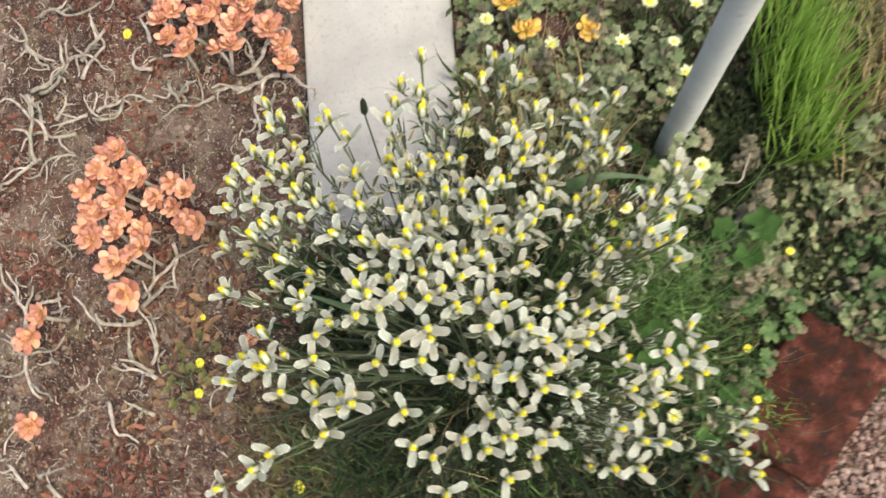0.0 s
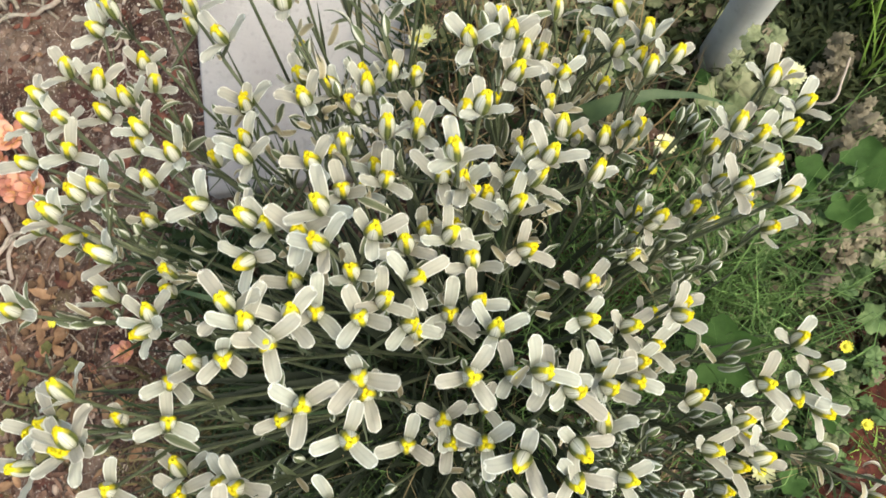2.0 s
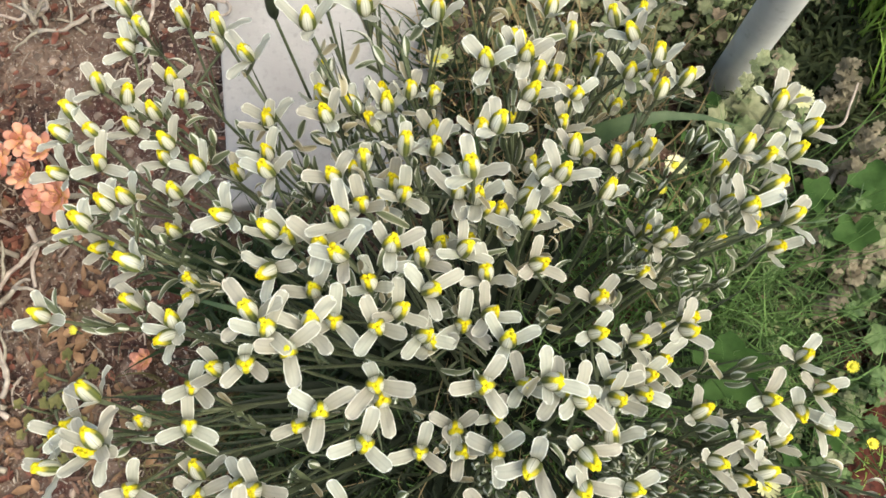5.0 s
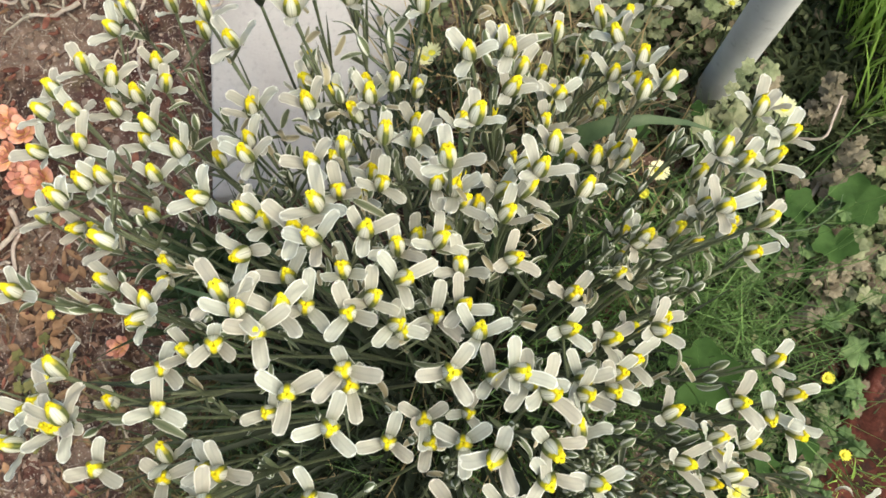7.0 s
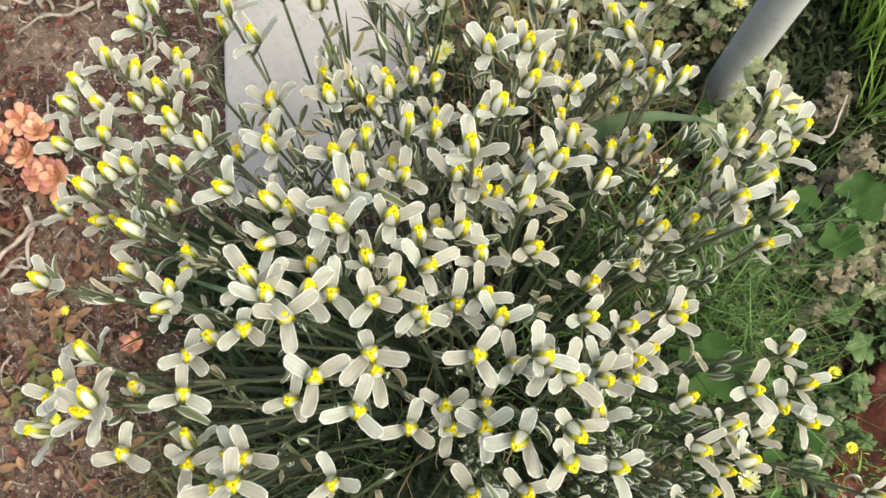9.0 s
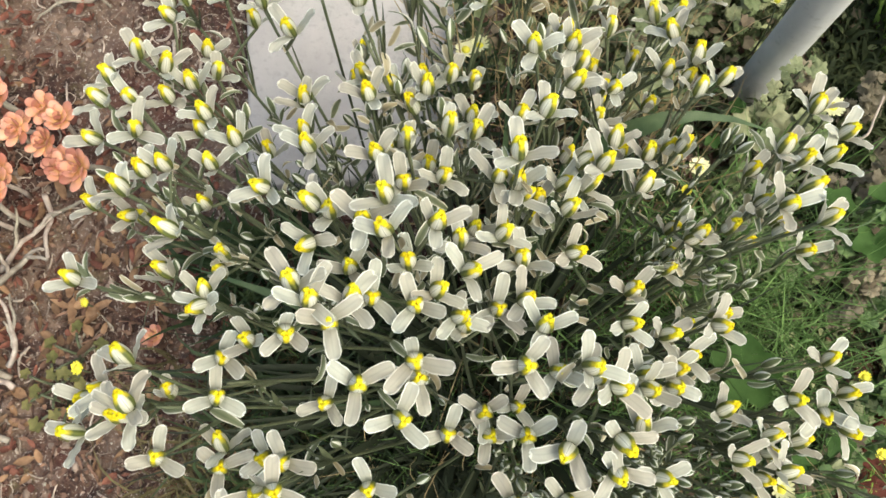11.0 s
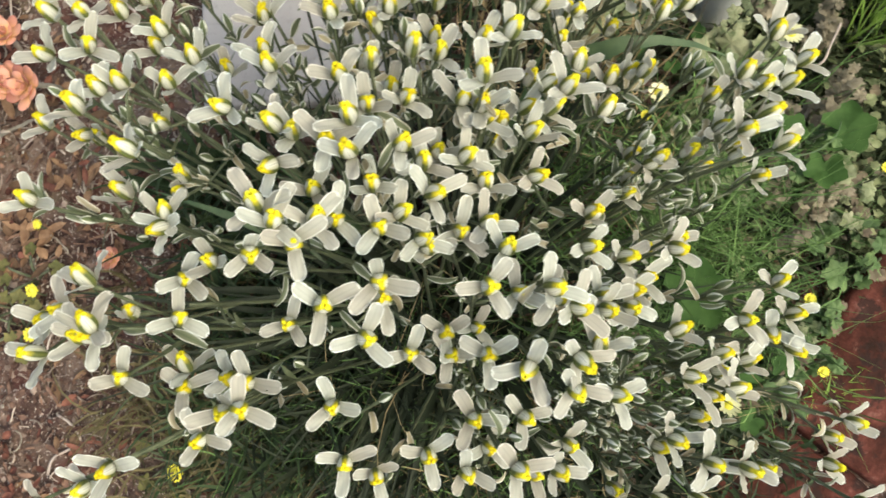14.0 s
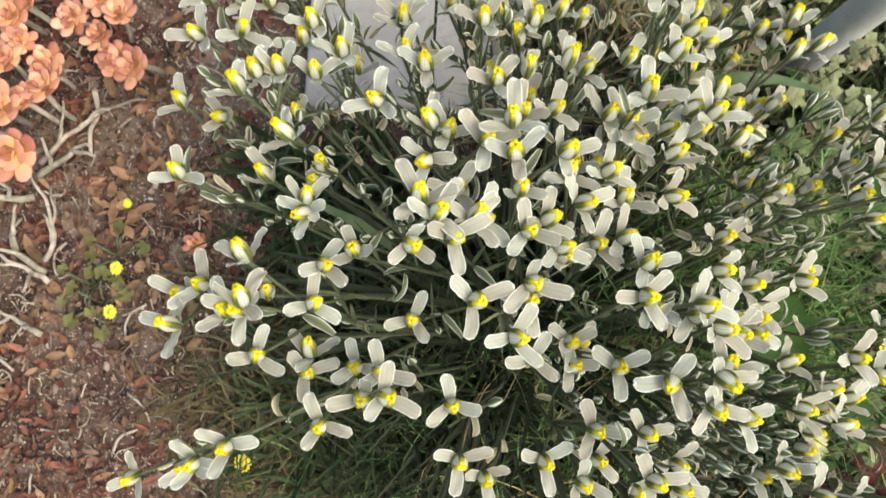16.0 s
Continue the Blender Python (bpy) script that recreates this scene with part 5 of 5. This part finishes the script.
# ---- small yellow flowers ----
def rays(count, r, width, lift, material):
    s = Shape()
    for k in range(count):
        a = 2 * math.pi * k / count
        c, d = math.cos(a), math.sin(a)
        z = lift * (0.4 + 0.6 * (k % 3) / 2)
        s.grid([[(c * r * f - d * w, d * r * f + c * w, z * f * f) for w in (-width * q, width * q)] for f, q in ((0.1, 0.4), (0.5, 1.0), (0.85, 1.0), (1.0, 0.5))])
    return s.mesh("ray_petals", material)


def dome(r, h, material):
    s = Shape()
    s.grid([[(r * math.sin(a) * math.cos(b), r * math.sin(a) * math.sin(b), h * math.cos(a)) for b in (2 * math.pi * j / 12 for j in range(12))] for a in (0.05, 0.5, 0.9, 1.3, 1.57)], True)
    return s.mesh("flower_head", material)


PALE_RAYS, GOLD_RAYS = [rays(22, 0.0085, 0.0011, 0.003, PALE), rays(16, 0.0085, 0.0012, 0.007, PALE)], rays(12, 0.0058, 0.0011, 0.002, GOLD)
PALE_HEAD, GOLD_HEAD = dome(0.0036, 0.0030, GOLD), dome(0.003, 0.0026, GOLD)


def pale_flower(x, y, z, size=1.0, lean=(0, 0), gold=False):
    label = "small golden yellow flower on a thin stem" if gold else "pale yellow daisy-like flower on a thin stem"
    z -= ground_z(x, y)
    ob = thing("small_flower", pose(x, y, ground_z(x, y)), label, "flower", "small yellow flowers")
    part("stem", Shape().tube(curve((0, 0, -0.004), (0, 0, z), (0.012, -0.008, 0), 6), 0.0009, 5).mesh("stem", STEM), ob)
    head = part("flower_head", GOLD_HEAD if gold else PALE_HEAD, ob, pose(0, 0, z, lean[0], lean[1], 0) @ Matrix.Scale(size, 4))
    part("ray_petals", GOLD_RAYS if gold else PALE_RAYS[int(1000 * x) % 2], head)


for x, y, z, size in ((0.029, 0.193, 0.165, 0.9), (0.224, 0.119, 0.050, 1.2), (0.308, 0.140, 0.150, 1.2), (0.054, 0.378, 0.10, 1.2), (0.139, 0.334, 0.10, 1.2), (0.231, 0.330, 0.10, 1.25), (0.270, 0.384, 0.10, 1.3), (0.329, 0.376, 0.10, 1.1), (0.309, 0.281, 0.10, 1.1), (0.287, 0.255, 0.10, 0.9), (0.253, -0.156, 0.139, 1.1), (0.012, 0.235, 0.06, 1.2), (0.300, 0.335, 0.08, 0.9)):
    pale_flower(x, y, z, size, (-12, 8))
for x, y, z, size in ((0.372, -0.067, 0.004, 1.0), (0.372, -0.134, 0.028, 0.9), (0.423, 0.048, 0.06, 0.9), (-0.477, 0.422, 0.06, 1.3), (-0.366, -0.060, 0.014, 1.2), (-0.366, -0.102, 0.014, 1.25), (-0.221, -0.229, 0.02, 1.5), (0.205, 0.09, 0.085, 0.8), (-0.366, 0.004, 0.010, 0.85)):
    pale_flower(x, y, z, size, (10, -10), True)


for x, y, size in ((-0.372, -0.048, 0.018), (-0.382, -0.095, 0.020), (-0.228, -0.220, 0.022), (-0.395, -0.078, 0.016)):
    broad_weed(x, y, 0.012, size * 0.8, 40, 5, 8, OLIVE)


def build_spike():
    ob = thing("seed_spike", pose(-0.092, 0.150, 0), "dark green seed spike on a straight bare stalk", "seed head")
    line = curve((0.01, -0.03, -0.004), (0.020, 0.024, 0.300), (0, 0, 0.0), 7)
    part("stem", Shape().tube(line, 0.0012, 6).mesh("stem", STEM), ob)
    top = line[-1]
    pts = [top + Vector((0.0006 * k, 0.0008 * k, 0.0045 * k)) for k in range(8)]
    part("spike", Shape().tube(pts, [0.0014, 0.0034, 0.0040, 0.0042, 0.0040, 0.0036, 0.0026, 0.001], 9).mesh("spike", LEAF), ob, None, "dense dark green spike")


build_spike()


# ---- litter, grit and gravel ----
def build_litter():
    rng = random.Random(23)
    s = Shape()
    for _ in range(6500):
        x, y = rng.uniform(-0.85, 0.75), rng.uniform(-0.42, 0.68)
        s.lump((x, y, ground_z(x, y)), rng.choice((0.0015, 0.002, 0.003, 0.003, 0.004, 0.006)), rng)
    clods = Shape()
    for _ in range(900):
        x, y = rng.uniform(-0.85, 0.10), rng.uniform(-0.42, 0.66)
        clods.lump((x, y, ground_z(x, y) - 0.001), rng.choice((0.005, 0.006, 0.008, 0.010, 0.013)), rng)
    thing("soil_clods", Matrix(), "crumbling brown clods of soil", "soil clods", data=clods.mesh("soil_clods", SOIL), kind="stuff")
    thing("soil_grit", Matrix(), "small stones and crumbs scattered over the soil", "grit", data=s.mesh("soil_grit", STONE, False), kind="stuff")
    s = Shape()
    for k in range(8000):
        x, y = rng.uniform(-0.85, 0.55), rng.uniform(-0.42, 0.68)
        # the last scraps thicken the litter and darken the soil at the near left
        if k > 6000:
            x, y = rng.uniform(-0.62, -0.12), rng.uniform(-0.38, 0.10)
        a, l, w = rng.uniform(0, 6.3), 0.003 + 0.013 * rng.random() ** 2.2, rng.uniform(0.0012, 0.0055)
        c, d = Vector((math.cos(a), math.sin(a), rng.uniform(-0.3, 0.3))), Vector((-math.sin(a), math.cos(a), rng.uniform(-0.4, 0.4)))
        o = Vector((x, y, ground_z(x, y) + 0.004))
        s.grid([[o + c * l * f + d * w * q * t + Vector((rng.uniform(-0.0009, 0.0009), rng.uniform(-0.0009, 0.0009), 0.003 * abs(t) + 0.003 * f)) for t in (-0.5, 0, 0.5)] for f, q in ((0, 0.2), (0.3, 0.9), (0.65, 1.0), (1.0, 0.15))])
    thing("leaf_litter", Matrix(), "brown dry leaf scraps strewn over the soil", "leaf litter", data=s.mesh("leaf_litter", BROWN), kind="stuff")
    s = Shape()
    for k in range(2600):
        x, y = (rng.gauss(-0.56, 0.11), rng.uniform(-0.42, 0.60)) if k % 4 else (rng.uniform(-0.72, -0.16), rng.uniform(-0.42, 0.60))
        if noise.noise(Vector((x * 6, y * 6, 2.0))) < -0.1 or x > -0.15:
            continue
        a, l, w = rng.uniform(0, 6.3), rng.uniform(0.006, 0.017), rng.uniform(0.003, 0.008)
        c, d = Vector((math.cos(a), math.sin(a), rng.uniform(-0.2, 0.5))), Vector((-math.sin(a), math.cos(a), rng.uniform(-0.5, 0.5)))
        o, curl = Vector((x, y, ground_z(x, y) + rng.uniform(0.003, 0.010))), rng.uniform(0.15, 0.6)
        s.grid([[o + c * l * f + d * w * q * t + Vector((0, 0, curl * w * t * t * 2 + 0.25 * l * f * f)) for t in (-0.5, -0.25, 0, 0.25, 0.5)] for f, q in ((0, 0.2), (0.2, 0.75), (0.45, 1.0), (0.75, 0.8), (1.0, 0.12))])
    thing("russet_litter", Matrix(), "curled red-brown dry leaves heaped between the twigs", "leaf litter", data=s.mesh("russet_litter", RUSSET), kind="stuff")
    s = Shape()
    for k in range(150):
        x, y = rng.gauss(-0.36, 0.06), rng.gauss(0.0, 0.10)
        a, l, w = rng.uniform(0, 6.3), rng.uniform(0.010, 0.026), rng.uniform(0.005, 0.011)
        c, d = Vector((math.cos(a), math.sin(a), rng.uniform(-0.1, 0.3))), Vector((-math.sin(a), math.cos(a), rng.uniform(-0.3, 0.3)))
        o, curl = Vector((x, y, ground_z(x, y) + rng.uniform(0.004, 0.009))), rng.uniform(0.1, 0.5)
        s.grid([[o + c * l * f + d * w * q * t + Vector((0, 0, curl * w * t * t * 2 + 0.2 * l * f * f)) for t in (-0.5, -0.25, 0, 0.25, 0.5)] for f, q in ((0, 0.15), (0.2, 0.7), (0.45, 1.0), (0.75, 0.8), (1.0, 0.1))])
    thing("tan_litter", Matrix(), "larger tan and orange-brown dry leaves on the soil", "leaf litter", data=s.mesh("tan_litter", TAN), kind="stuff")
    s = Shape()
    for _ in range(1500):
        x, y = rng.uniform(-0.80, 0.20), rng.uniform(-0.40, 0.62)
        s.lump((x, y, ground_z(x, y) + 0.002), rng.choice((0.0010, 0.0014, 0.0018, 0.0022)), rng)
    thing("pale_grit", Matrix(), "pale specks of grit on the soil", "grit", data=s.mesh("pale_grit", CHALK, False), kind="stuff")
    s = Shape()
    for _ in range(2000):
        x, y = rng.uniform(-0.78, -0.14), rng.uniform(-0.38, 0.58)
        a, q, turn = rng.uniform(0, 6.3), Vector((x, y, ground_z(x, y) + 0.002)), rng.uniform(-0.6, 0.6)
        pts = [q.copy()]
        for _ in range(4):
            a += turn + rng.uniform(-0.3, 0.3)
            q = q + Vector((math.cos(a), math.sin(a), rng.uniform(-0.1, 0.25))) * rng.uniform(0.002, 0.006)
            pts.append(q.copy())
        s.tube(pts, rng.uniform(0.0004, 0.0011), 4)
    thing("twig_litter", Matrix(), "tiny dry twig scraps scattered over the soil", "twig litter", data=s.mesh("twig_litter", TWIGS), kind="stuff")
    s = Shape()
    for _ in range(9000):
        x, y = rng.uniform(0.36, 0.85), rng.uniform(-0.45, 0.02)
        if (x - 0.415) * math.sin(radians(53)) - (y + 0.1765) * math.cos(radians(53)) < 0.070:
            continue
        s.lump((x, y, ground_z(x, y) + 0.003), rng.choice((0.0016, 0.002, 0.003, 0.003, 0.004, 0.005)), rng)
    thing("gravel", Matrix(), "pinkish grey gravel beyond the brick edging", "gravel", data=s.mesh("gravel", GRAVEL, False), kind="stuff")


build_litter()
